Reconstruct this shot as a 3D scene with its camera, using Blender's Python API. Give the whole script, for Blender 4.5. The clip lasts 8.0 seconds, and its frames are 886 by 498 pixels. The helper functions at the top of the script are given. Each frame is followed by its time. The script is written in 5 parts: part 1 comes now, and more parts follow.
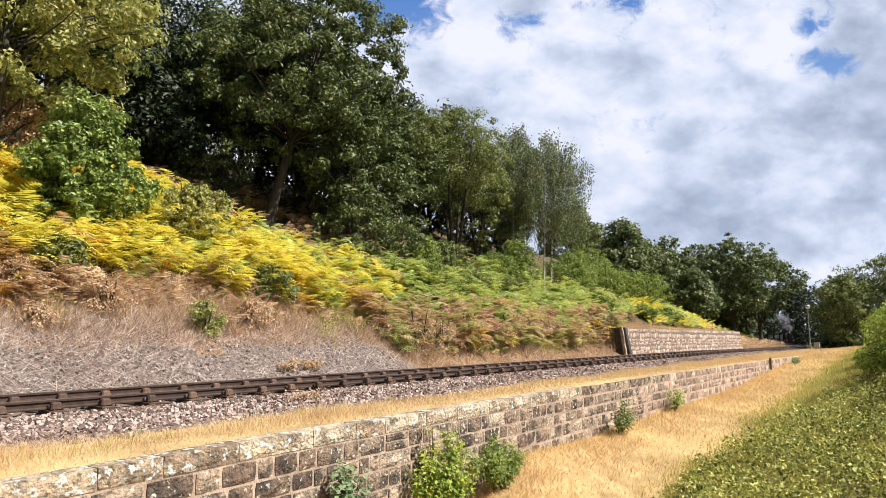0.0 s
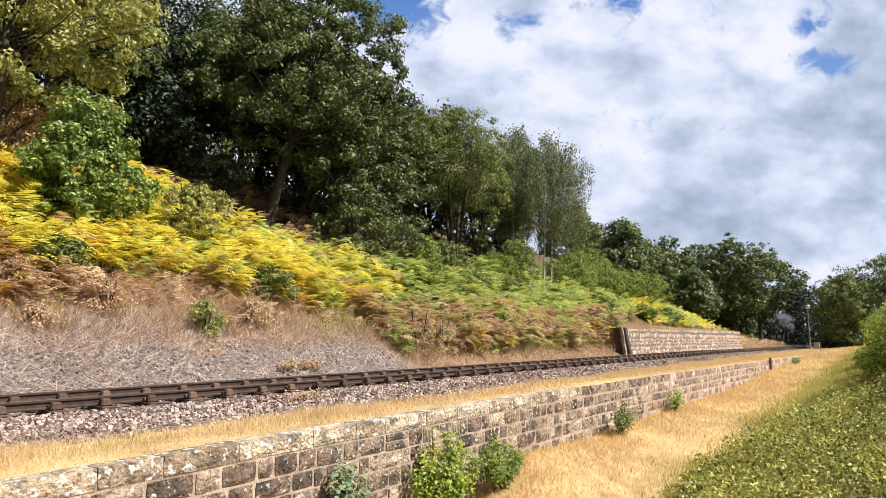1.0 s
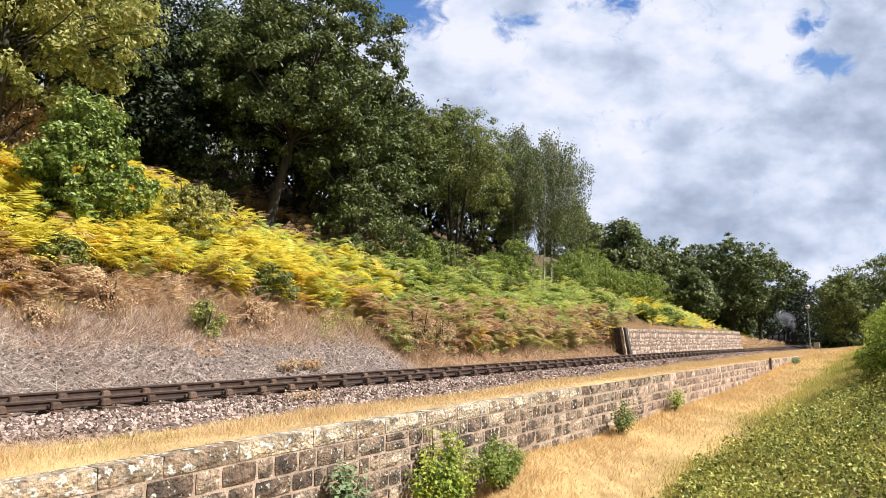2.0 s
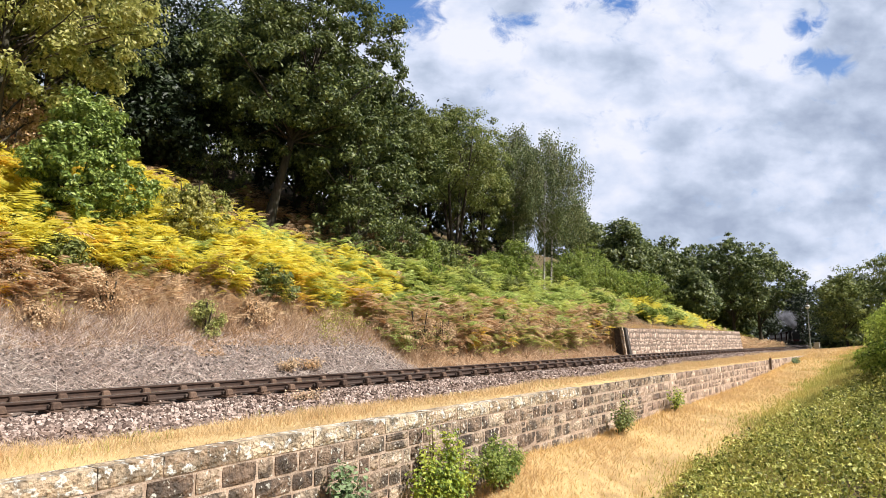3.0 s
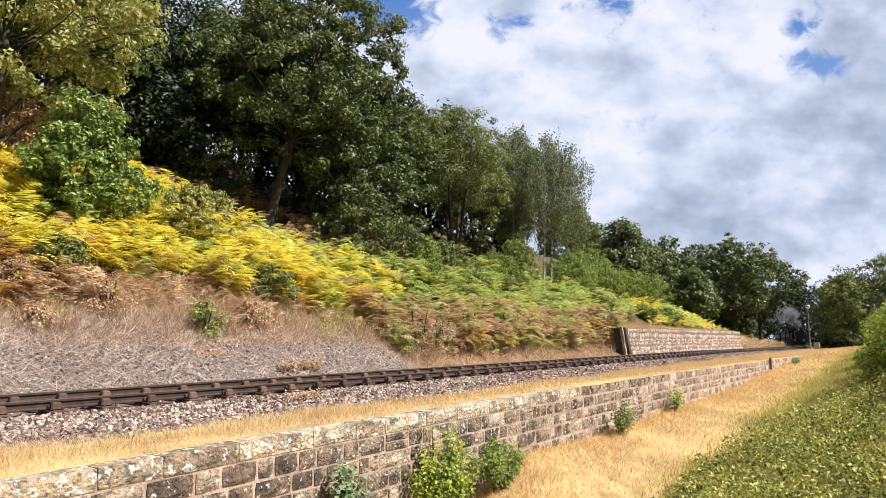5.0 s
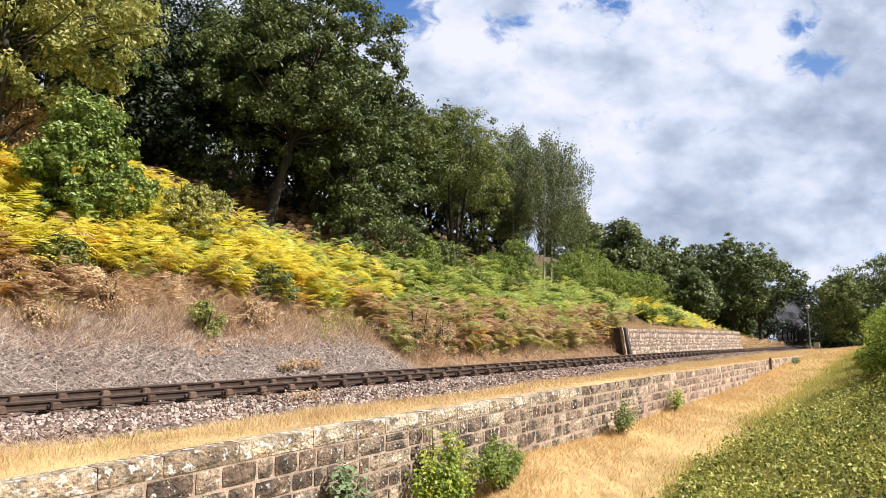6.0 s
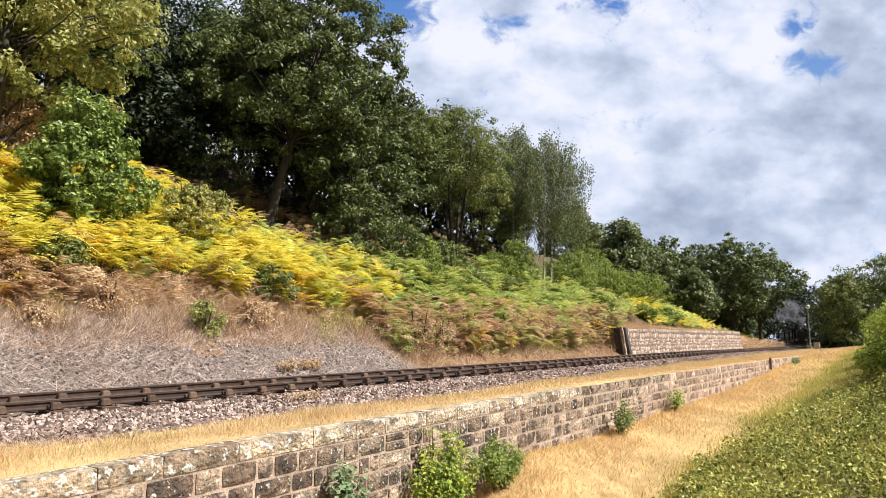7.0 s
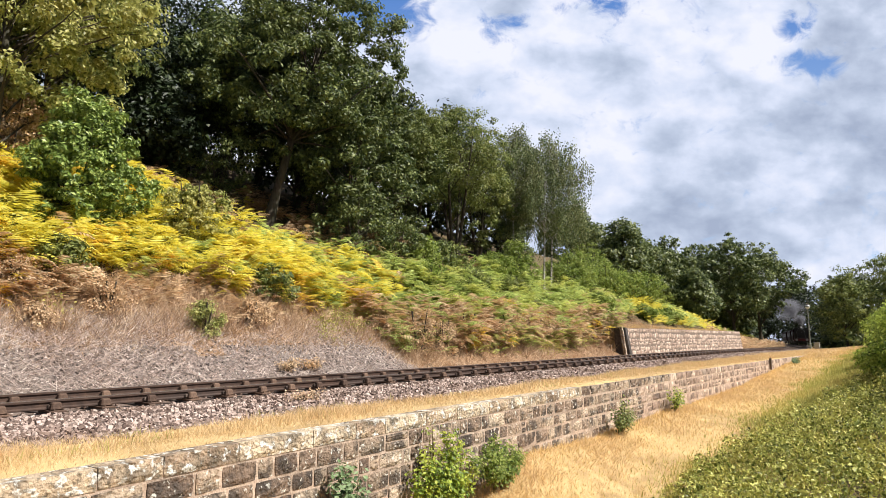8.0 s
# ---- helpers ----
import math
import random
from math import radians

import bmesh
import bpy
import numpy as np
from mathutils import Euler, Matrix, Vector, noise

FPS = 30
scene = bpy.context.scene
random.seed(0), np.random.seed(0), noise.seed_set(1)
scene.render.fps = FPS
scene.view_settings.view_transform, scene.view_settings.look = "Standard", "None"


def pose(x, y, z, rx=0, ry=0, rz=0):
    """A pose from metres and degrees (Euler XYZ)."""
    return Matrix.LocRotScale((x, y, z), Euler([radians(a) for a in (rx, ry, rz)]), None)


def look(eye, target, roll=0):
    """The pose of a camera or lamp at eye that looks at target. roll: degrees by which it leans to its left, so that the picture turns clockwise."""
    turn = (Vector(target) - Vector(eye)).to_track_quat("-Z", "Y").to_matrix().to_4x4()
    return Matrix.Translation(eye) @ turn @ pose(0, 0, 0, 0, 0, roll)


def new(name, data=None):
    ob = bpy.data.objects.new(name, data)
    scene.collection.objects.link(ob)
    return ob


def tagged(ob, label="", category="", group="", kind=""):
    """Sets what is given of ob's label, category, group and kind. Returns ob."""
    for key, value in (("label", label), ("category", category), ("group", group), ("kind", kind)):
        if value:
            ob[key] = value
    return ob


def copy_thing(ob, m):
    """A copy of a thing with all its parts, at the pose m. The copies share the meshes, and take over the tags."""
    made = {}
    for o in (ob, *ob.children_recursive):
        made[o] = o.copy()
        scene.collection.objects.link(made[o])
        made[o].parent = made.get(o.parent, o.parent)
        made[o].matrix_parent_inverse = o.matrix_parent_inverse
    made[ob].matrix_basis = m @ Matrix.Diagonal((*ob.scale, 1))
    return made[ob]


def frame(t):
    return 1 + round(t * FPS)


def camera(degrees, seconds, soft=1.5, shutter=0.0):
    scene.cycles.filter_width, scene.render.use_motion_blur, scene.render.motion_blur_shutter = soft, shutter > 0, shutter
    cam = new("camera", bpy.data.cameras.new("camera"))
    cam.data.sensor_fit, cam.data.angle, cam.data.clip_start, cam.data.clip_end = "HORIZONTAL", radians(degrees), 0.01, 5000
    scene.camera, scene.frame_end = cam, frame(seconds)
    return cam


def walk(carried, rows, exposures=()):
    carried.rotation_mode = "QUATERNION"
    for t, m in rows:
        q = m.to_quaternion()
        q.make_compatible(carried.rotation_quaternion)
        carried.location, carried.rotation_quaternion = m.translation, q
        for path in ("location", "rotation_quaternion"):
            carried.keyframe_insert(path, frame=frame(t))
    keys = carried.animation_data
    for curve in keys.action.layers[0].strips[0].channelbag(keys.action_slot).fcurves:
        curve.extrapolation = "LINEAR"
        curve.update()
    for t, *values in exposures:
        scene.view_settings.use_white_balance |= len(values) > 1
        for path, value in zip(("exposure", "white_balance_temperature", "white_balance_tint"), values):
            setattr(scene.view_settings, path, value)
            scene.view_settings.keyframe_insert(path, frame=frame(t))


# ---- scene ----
# The track runs along +Y with its rail tops at z = 0; the camera stands on the bank to the right of it.
cam = camera(68.57, 8.0, soft=0.55)
EYE = Vector((0, 0, 0.947))
AIM = EYE + Vector((-math.sin(radians(36.1)), math.cos(radians(36.1)), math.tan(radians(7.63))))
walk(cam, [(0.0, look(EYE, AIM)), (8.0, look(EYE, AIM))], exposures=[(0.0, 0.68), (8.0, 0.68)])

# ---- world and sun ----
SUN_EL, SUN_AZ = radians(50), radians(18)       # azimuth from +X towards +Y
sun_way = Vector((math.cos(SUN_EL) * math.cos(SUN_AZ), math.cos(SUN_EL) * math.sin(SUN_AZ), math.sin(SUN_EL)))
world = bpy.data.worlds.new("sky")
scene.world = world
world.use_nodes = True
wn = world.node_tree
wsky = wn.nodes.new("ShaderNodeTexSky")
wsky.sky_type, wsky.sun_disc = "NISHITA", False
wsky.sun_elevation, wsky.sun_rotation = SUN_EL, math.pi / 2 - SUN_AZ
wn.links.new(wsky.outputs[0], wn.nodes["Background"].inputs[0])
wn.nodes["Background"].inputs[1].default_value = 0.038
sun = new("sun", bpy.data.lights.new("sun", "SUN"))
sun.data.energy, sun.data.angle, sun.data.color = 4.9, radians(0.6), (1.0, 0.955, 0.89)
sun.matrix_world = look(sun_way * 100, (0, 0, 0))


# ---- helpers of this scene ----
rng = np.random.default_rng(7)


def W(u, v, z):
    """Along the track, across it to its far side, up."""
    return Vector((-v, u, z))


def lerp_table(x, xs, ys):
    return np.interp(x, xs, ys)


def bend(u):
    """How far the track has curved away at u."""
    return np.maximum(0, np.asarray(u, float) - 37) ** 2 / 1558


def rail_z(u):
    return -0.0085 * np.maximum(0, np.asarray(u, float) - 45)


def smooth(a, b, x):
    t = np.clip((np.asarray(x, float) - a) / (b - a), 0, 1)
    return t * t * (3 - 2 * t)


def waves(u, v, s=1.0, seed=0.0):
    """Cheap smooth unevenness, about -1 to 1."""
    u, v = np.asarray(u, float) / s + seed, np.asarray(v, float) / s - seed
    return (np.sin(1.7 * u + 0.9 * v) + np.sin(-1.1 * u + 2.3 * v + 1.3) + np.sin(2.9 * u - 1.9 * v + 4.1) * 0.7 + np.sin(4.3 * u + 3.7 * v) * 0.4) / 3.1


WALL_V = 6.0
TRACK_V = 11.42


def path_z(u):
    return lerp_table(u, [-60, 0, 10.7, 16, 20, 23, 27, 32.5, 40.6, 46, 60, 88, 130], [-1.8, -1.78, -1.69, -1.42, -1.22, -1.12, -1.03, -0.80, -0.46, -0.30, -0.12, -0.15, -0.6])


def foot_z(u):
    """Height of the straw heaped against the wall's foot."""
    return np.maximum(path_z(u), lerp_table(u, [-60, 4, 8.0, 10.5, 13.5, 15.4, 20, 24], [-1.78, -1.76, -1.60, -1.15, -1.24, -1.16, -1.12, -1.09]))


def cope_z(u):
    """Top of the wall's coping."""
    return lerp_table(u, [-10, 2.5, 5, 10, 16, 27, 35, 46], [-0.22, -0.205, -0.165, -0.135, -0.125, -0.15, -0.19, -0.24])


def ground_z(u, v):
    """Height of the ground sheet."""
    u, v = np.asarray(u, float), np.asarray(v, float)
    rz, vv = rail_z(u), v - bend(u)
    far = smooth(44, 60, u)
    # platform strip and ballast bed
    bed = rz - 0.25 + 0.03 * smooth(8.2, 9.6, vv) + 0.012 * waves(u, v, 0.6)
    # old trackbed and the bank at its side
    bed = bed + (cope_z(u) - 0.035 - (rz - 0.25)) * (1 - smooth(6.7, 8.0, v)) * (u < 47)
    low = path_z(u) + (foot_z(u) - path_z(u)) * smooth(4.0, 5.7, v) + 0.03 * waves(u, v, 1.1) + 0.30 * np.clip(3.3 - v, 0, 6.5) - 0.12 * np.clip(-3.2 - v, 0, 30)
    z = np.where(v > WALL_V + 0.18, bed, low)
    mix = smooth(4.5, 9.0, v)
    z = np.where(u > 45, low + (bed - low) * (mix * far + (1 - far) * (v > WALL_V + 0.18)), z)
    # cutting slope
    foot = 13.7 + 0.8 * smooth(16.5, 18.5, u)
    steep = 0.55 - 0.33 * smooth(72, 100, u)
    up = np.clip(vv - foot, 0, None)
    slope = np.minimum(up, 19) * steep + np.clip(up - 19, 0, 26) * (0.15 + 0.27 * (1 - smooth(30, 58, u)))
    slope += (0.18 * waves(u, v, 2.6, 3) + 0.07 * waves(u, v, 0.9, 8)) * smooth(0.3, 3, up)
    slope += 0.32 * (1 - smooth(15.5, 18.2, u)) * smooth(0.1, 1.2, up) * (1 - smooth(1.6, 3.5, up))
    retained = smooth(38.0, 39.2, u) * (1 - smooth(73.5, 75, u))
    slope = slope + retained * (vv > 15.05) * np.clip(1.37 + 0.25 * np.clip(vv - 15.4, 0, 3) - slope, 0, None) - retained * (vv <= 15.05) * slope
    return np.where(vv > foot, bed + slope, z)


def mesh_of(name, verts, faces, mat, parent=None, label="", smooth_faces=False):
    """One mesh object from arrays of vertices and of equal-sized faces."""
    me = bpy.data.meshes.new(name)
    verts, faces = np.asarray(verts, np.float32).reshape(-1, 3), np.asarray(faces, np.int32)
    k = faces.shape[1]
    me.vertices.add(len(verts))
    me.vertices.foreach_set("co", verts.ravel())
    me.loops.add(faces.size)
    me.loops.foreach_set("vertex_index", faces.ravel())
    me.polygons.add(len(faces))
    me.polygons.foreach_set("loop_start", np.arange(0, faces.size, k, dtype=np.int32))
    me.polygons.foreach_set("use_smooth", np.full(len(faces), smooth_faces))
    me.update(calc_edges=True)
    if mat:
        me.materials.append(mat)
    ob = new(name, me)
    if parent:
        ob.parent = parent
    if label:
        ob["label"] = label
    return ob


def part(name, bm, mat, parent, label=""):
    me = bpy.data.meshes.new(name)
    bm.to_mesh(me)
    bm.free()
    me.materials.append(mat)
    ob = new(name, me)
    ob.parent = parent
    if label:
        ob["label"] = label
    return ob


def piled(tv, tf, M, T):
    """Template vertices and faces, once for each matrix and place."""
    tv, tf = np.asarray(tv, float), np.asarray(tf, int)
    V = np.einsum("nij,kj->nki", M, tv) + T[:, None]
    F = tf[None] + (np.arange(len(T)) * len(tv))[:, None, None]
    return V.reshape(-1, 3), F.reshape(-1, tf.shape[1])


def unit(a):
    return a / np.maximum(np.linalg.norm(a, axis=-1, keepdims=True), 1e-9)


def frames_for(normals, size, spin=None):
    """Matrices that turn a template's z to each normal, spun at random, and scale it."""
    n = unit(np.asarray(normals, float))
    r = rng.normal(size=n.shape) if spin is None else spin
    x = unit(r - (r * n).sum(1, keepdims=True) * n)
    y = np.cross(n, x)
    return np.stack([x, y, n], axis=2) * np.asarray(size)[:, None, None]


LEAF_V = [(-0.5, 0, 0), (0.0, -0.30, 0.07), (0.55, 0, -0.05), (0.0, 0.30, 0.07)]
LEAF_F = [(0, 1, 2), (0, 2, 3)]
TRI_V = [(-0.45, -0.28, 0.03), (-0.30, 0.34, 0.03), (0.58, 0, -0.05)]
TRI_F = [(0, 1, 2)]
BLADE_V = [(-0.6, 0, 0), (0.6, 0, 0), (0, 0.25, 1.0)]


def tubes(paths, sides=7):
    """Tapered tubes along paths of (point, radius); all in one mesh's arrays."""
    V, F = [], []
    for path in paths:
        base = len(V)
        pts = [Vector(p) for p, r in path]
        for i, (p, r) in enumerate(path):
            d = (pts[min(i + 1, len(pts) - 1)] - pts[max(i - 1, 0)]).normalized()
            a = d.orthogonal().normalized()
            b = d.cross(a)
            for k in range(sides):
                w = 2 * math.pi * k / sides
                V.append(tuple(pts[i] + (a * math.cos(w) + b * math.sin(w)) * r))
        for i in range(len(path) - 1):
            for k in range(sides):
                k2 = (k + 1) % sides
                F.append((base + i * sides + k, base + i * sides + k2, base + (i + 1) * sides + k2, base + (i + 1) * sides + k))
    return np.array(V), np.array(F)


def boxy(bm, x0, x1, y0, y1, z0, z1, bevel=0.0, rounds=2):
    g = bmesh.ops.create_cube(bm, size=1, matrix=Matrix.Translation(((x0 + x1) / 2, (y0 + y1) / 2, (z0 + z1) / 2)) @ Matrix.Diagonal((x1 - x0, y1 - y0, z1 - z0, 1)))
    if bevel:
        es = list({e for v in g["verts"] for e in v.link_edges})
        bmesh.ops.bevel(bm, geom=es, offset=bevel, segments=rounds, affect="EDGES", profile=0.6)
    return g


def cyl(bm, p0, p1, r0, r1=None, seg=20):
    p0, p1 = Vector(p0), Vector(p1)
    d = p1 - p0
    m = Matrix.Translation((p0 + p1) / 2) @ d.to_track_quat("Z", "Y").to_matrix().to_4x4()
    return bmesh.ops.create_cone(bm, cap_ends=True, segments=seg, radius1=r0, radius2=r0 if r1 is None else r1, depth=d.length, matrix=m)


# ---- materials ----
def material(name, stops, scale=3.0, detail=6.0, rough=0.8, bump=0.0, bump_scale=40.0, second=None, second_scale=0.6, second_amount=0.5, island=0.0, obj_random=0.0, metal=0.0, through_light=0.0, spec=0.3, stretch=(1, 1, 1), coords="Object", more=(), depth=0.02):
    """Noise-mixed colours at two scales, with relief; island / obj_random vary brightness piece by piece."""
    m = bpy.data.materials.new(name)
    m.use_nodes = True
    nt = m.node_tree
    N, L = nt.nodes, nt.links
    bsdf = N["Principled BSDF"]
    bsdf.inputs["Roughness"].default_value = rough
    bsdf.inputs["Metallic"].default_value = metal
    bsdf.inputs["Specular IOR Level"].default_value = spec
    tc = N.new("ShaderNodeTexCoord")
    mp = N.new("ShaderNodeMapping")
    mp.inputs["Scale"].default_value = stretch
    if coords == "World":
        L.new(N.new("ShaderNodeNewGeometry").outputs["Position"], mp.inputs[0])
    else:
        L.new(tc.outputs[coords], mp.inputs[0])
    n1 = N.new("ShaderNodeTexNoise")
    n1.inputs["Scale"].default_value, n1.inputs["Detail"].default_value, n1.inputs["Roughness"].default_value = scale, detail, 0.65
    L.new(mp.outputs[0], n1.inputs["Vector"])
    ramp = N.new("ShaderNodeValToRGB")
    el = ramp.color_ramp.elements
    while len(el) < len(stops):
        el.new(0.5)
    for e, (p, c) in zip(el, stops):
        e.position, e.color = p, (*c, 1)
    fac = n1.outputs[0]
    if island or obj_random:
        src = N.new("ShaderNodeNewGeometry").outputs["Random Per Island"] if island else N.new("ShaderNodeObjectInfo").outputs["Random"]
        k = island or obj_random
        mix = N.new("ShaderNodeMix")
        mix.inputs[0].default_value = k
        L.new(n1.outputs[0], mix.inputs[2])
        L.new(src, mix.inputs[3])
        fac = mix.outputs[0]
    L.new(fac, ramp.inputs[0])
    col = ramp.outputs[0]
    overlays = ([(second, second_scale, second_amount, 0.45, 0.62)] if second else []) + list(more)
    for tint, oscale, oamount, lo, hi in overlays:
        n2 = N.new("ShaderNodeTexNoise")
        n2.inputs["Scale"].default_value, n2.inputs["Detail"].default_value = oscale, 6
        L.new(mp.outputs[0], n2.inputs["Vector"])
        r2 = N.new("ShaderNodeValToRGB")
        r2.color_ramp.elements[0].position, r2.color_ramp.elements[1].position = lo, hi
        r2.color_ramp.elements[1].color = (oamount,) * 3 + (1,)
        L.new(n2.outputs[0], r2.inputs[0])
        mx = N.new("ShaderNodeMix")
        mx.data_type = "RGBA"
        L.new(r2.outputs[0], mx.inputs[0])
        L.new(col, mx.inputs[6])
        mx.inputs[7].default_value = (*tint, 1)
        col = mx.outputs[2]
    L.new(col, bsdf.inputs["Base Color"])
    if bump:
        n3 = N.new("ShaderNodeTexNoise")
        n3.inputs["Scale"].default_value, n3.inputs["Detail"].default_value = bump_scale, 6
        L.new(mp.outputs[0], n3.inputs["Vector"])
        b = N.new("ShaderNodeBump")
        b.inputs["Strength"].default_value, b.inputs["Distance"].default_value = bump, depth
        L.new(n3.outputs[0], b.inputs["Height"])
        L.new(b.outputs[0], bsdf.inputs["Normal"])
    if through_light:
        tr = N.new("ShaderNodeBsdfTranslucent")
        L.new(col, tr.inputs[0])
        ms = N.new("ShaderNodeMixShader")
        ms.inputs[0].default_value = through_light
        L.new(bsdf.outputs[0], ms.inputs[1])
        L.new(tr.outputs[0], ms.inputs[2])
        L.new(ms.outputs[0], N["Material Output"].inputs[0])
    return m


def leafy(name, dark, mid, light, second=None, amount=0.5, patch=0.5, rough=0.5, trans=0.3):
    return material(name, [(0.2, dark), (0.5, mid), (0.8, light)], scale=0.8, detail=3, rough=rough, island=0.6, through_light=trans, second=second, second_scale=patch, second_amount=amount, spec=0.4, coords="World")


M_GROUND = material("dry_soil_and_thatch", [(0.3, (0.28, 0.18, 0.085)), (0.5, (0.46, 0.32, 0.15)), (0.7, (0.62, 0.46, 0.24))], 2.2, 10, 0.95, 0.6, 30, (0.64, 0.46, 0.22), 0.25, 0.7)
M_BRUSH = material("dead_plant_litter", [(0.3, (0.10, 0.06, 0.035)), (0.5, (0.25, 0.155, 0.09)), (0.72, (0.42, 0.29, 0.19))], 5, 10, 0.95, 0.8, 25, (0.20, 0.11, 0.05), 0.5, 0.6)
M_SPOIL = material("grey_spoil", [(0.34, (0.045, 0.034, 0.03)), (0.5, (0.17, 0.132, 0.115)), (0.66, (0.40, 0.325, 0.285))], 12, 10, 0.95, 0.8, 25, (0.13, 0.11, 0.10), 0.5, 0.6)
M_BALLAST = material("ballast_stone", [(0.15, (0.09, 0.06, 0.05)), (0.5, (0.32, 0.235, 0.195)), (0.85, (0.60, 0.48, 0.42))], 6, 4, 0.9, island=0.75, second=(0.22, 0.14, 0.10), second_scale=0.4, second_amount=0.5, coords="World")
M_STONE = material("weathered_gritstone", [(0.22, (0.10, 0.07, 0.053)), (0.40, (0.235, 0.165, 0.12)), (0.54, (0.38, 0.285, 0.205)), (0.70, (0.55, 0.44, 0.325))], 9, 11, 0.92, 1.0, 26, (0.05, 0.042, 0.037), 4.0, 0.85, obj_random=0.4, coords="World", more=[((0.74, 0.71, 0.63), 15.0, 0.65, 0.60, 0.65), ((0.07, 0.06, 0.05), 17.0, 0.5, 0.57, 0.66)], depth=0.05)
M_COPING = material("lichened_coping_stone", [(0.25, (0.22, 0.15, 0.11)), (0.42, (0.42, 0.31, 0.21)), (0.58, (0.58, 0.46, 0.32)), (0.7, (0.66, 0.55, 0.41))], 7, 11, 0.92, 1.0, 26, (0.10, 0.08, 0.06), 5.0, 0.8, obj_random=0.3, coords="World", more=[((0.82, 0.80, 0.74), 10.0, 0.75, 0.55, 0.61), ((0.11, 0.095, 0.07), 19.0, 0.65, 0.56, 0.63)], depth=0.05)
M_MORTAR = material("old_lime_mortar", [(0.3, (0.36, 0.26, 0.195)), (0.7, (0.62, 0.48, 0.375))], 9, 10, 0.95, 0.8, 40, (0.10, 0.08, 0.06), 2.5, 0.4, coords="World")
M_HAY = leafy("bleached_hay", (0.54, 0.37, 0.18), (0.76, 0.56, 0.30), (0.88, 0.72, 0.46), (0.58, 0.37, 0.18), 0.45, 0.7, 0.8, 0.35)
M_RAIL = material("rusty_rail_side", [(0.3, (0.032, 0.018, 0.013)), (0.55, (0.065, 0.036, 0.025)), (0.8, (0.12, 0.068, 0.045))], 6, 8, 0.7, 0.25, 60, (0.05, 0.035, 0.03), 0.6, 0.6, spec=0.4)
M_RAILTOP = material("worn_steel_rail_top", [(0.3, (0.30, 0.27, 0.25)), (0.7, (0.5, 0.47, 0.44))], 8, 4, 0.38, metal=0.9)
M_CHAIR = material("rusty_cast_iron_chair", [(0.3, (0.07, 0.042, 0.03)), (0.7, (0.17, 0.105, 0.072))], 14, 6, 0.8, 0.4, 60, obj_random=0.4)
M_SLEEPER = material("creosoted_sleeper_timber", [(0.3, (0.045, 0.035, 0.03)), (0.7, (0.16, 0.12, 0.10))], 5, 9, 0.9, 0.6, 30, obj_random=0.3, stretch=(1, 8, 8))
M_BARK = material("tree_bark", [(0.3, (0.028, 0.021, 0.017)), (0.7, (0.10, 0.078, 0.062))], 4, 9, 0.95, 0.9, 14, (0.06, 0.065, 0.04), 0.8, 0.5, stretch=(3, 3, 0.6), coords="World")
M_BIRCH = material("birch_bark", [(0.36, (0.06, 0.05, 0.045)), (0.46, (0.50, 0.46, 0.42)), (0.7, (0.78, 0.74, 0.69))], 3, 8, 0.8, 0.3, 20, stretch=(1, 1, 3.2), coords="World")
M_OAK = leafy("dark_green_leaves", (0.032, 0.055, 0.018), (0.095, 0.13, 0.038), (0.28, 0.32, 0.11), (0.14, 0.16, 0.045), 0.4, 0.4, 0.5, 0.32)
M_OAK2 = leafy("olive_leaves", (0.055, 0.085, 0.022), (0.17, 0.215, 0.055), (0.36, 0.39, 0.12), (0.26, 0.26, 0.07), 0.4, 0.4, 0.5, 0.38)
M_TURN = leafy("turning_leaves", (0.16, 0.19, 0.05), (0.40, 0.42, 0.13), (0.68, 0.66, 0.26), (0.54, 0.42, 0.13), 0.3, 0.5, 0.45, 0.45)
M_SAP = leafy("sycamore_leaves", (0.06, 0.10, 0.02), (0.19, 0.27, 0.055), (0.50, 0.58, 0.17), (0.24, 0.33, 0.08), 0.4, 0.7, 0.42, 0.3)
M_BIRCHLEAF = leafy("birch_leaves", (0.068, 0.098, 0.038), (0.150, 0.195, 0.075), (0.285, 0.315, 0.135), (0.240, 0.225, 0.090), 0.4, 0.5)
M_SHRUB = leafy("willow_shrub_leaves", (0.085, 0.13, 0.028), (0.20, 0.28, 0.05), (0.40, 0.46, 0.11), (0.32, 0.36, 0.08), 0.5, 0.5, 0.5, 0.5)
M_HEDGE = leafy("hedgerow_leaves", (0.11, 0.17, 0.03), (0.32, 0.43, 0.07), (0.62, 0.70, 0.17), (0.48, 0.54, 0.11), 0.5, 0.8, 0.5, 0.55)
M_BRAMBLE = leafy("bramble_leaves", (0.04, 0.058, 0.012), (0.26, 0.30, 0.055), (0.78, 0.78, 0.25), (0.70, 0.58, 0.13), 0.42, 1.8, 0.45, 0.22)
M_FERN_Y = leafy("yellowed_bracken", (0.62, 0.50, 0.05), (0.86, 0.74, 0.10), (0.92, 0.87, 0.26), (0.60, 0.62, 0.12), 0.4, 0.9, 0.7, 0.45)
M_FERN_O = leafy("orange_bracken", (0.52, 0.30, 0.04), (0.80, 0.53, 0.07), (0.90, 0.70, 0.16), (0.80, 0.70, 0.10), 0.5, 0.9, 0.7, 0.4)
M_FERN_G = leafy("green_bracken", (0.17, 0.24, 0.06), (0.40, 0.49, 0.13), (0.64, 0.71, 0.27), (0.74, 0.68, 0.16), 0.5, 0.6, 0.7, 0.45)
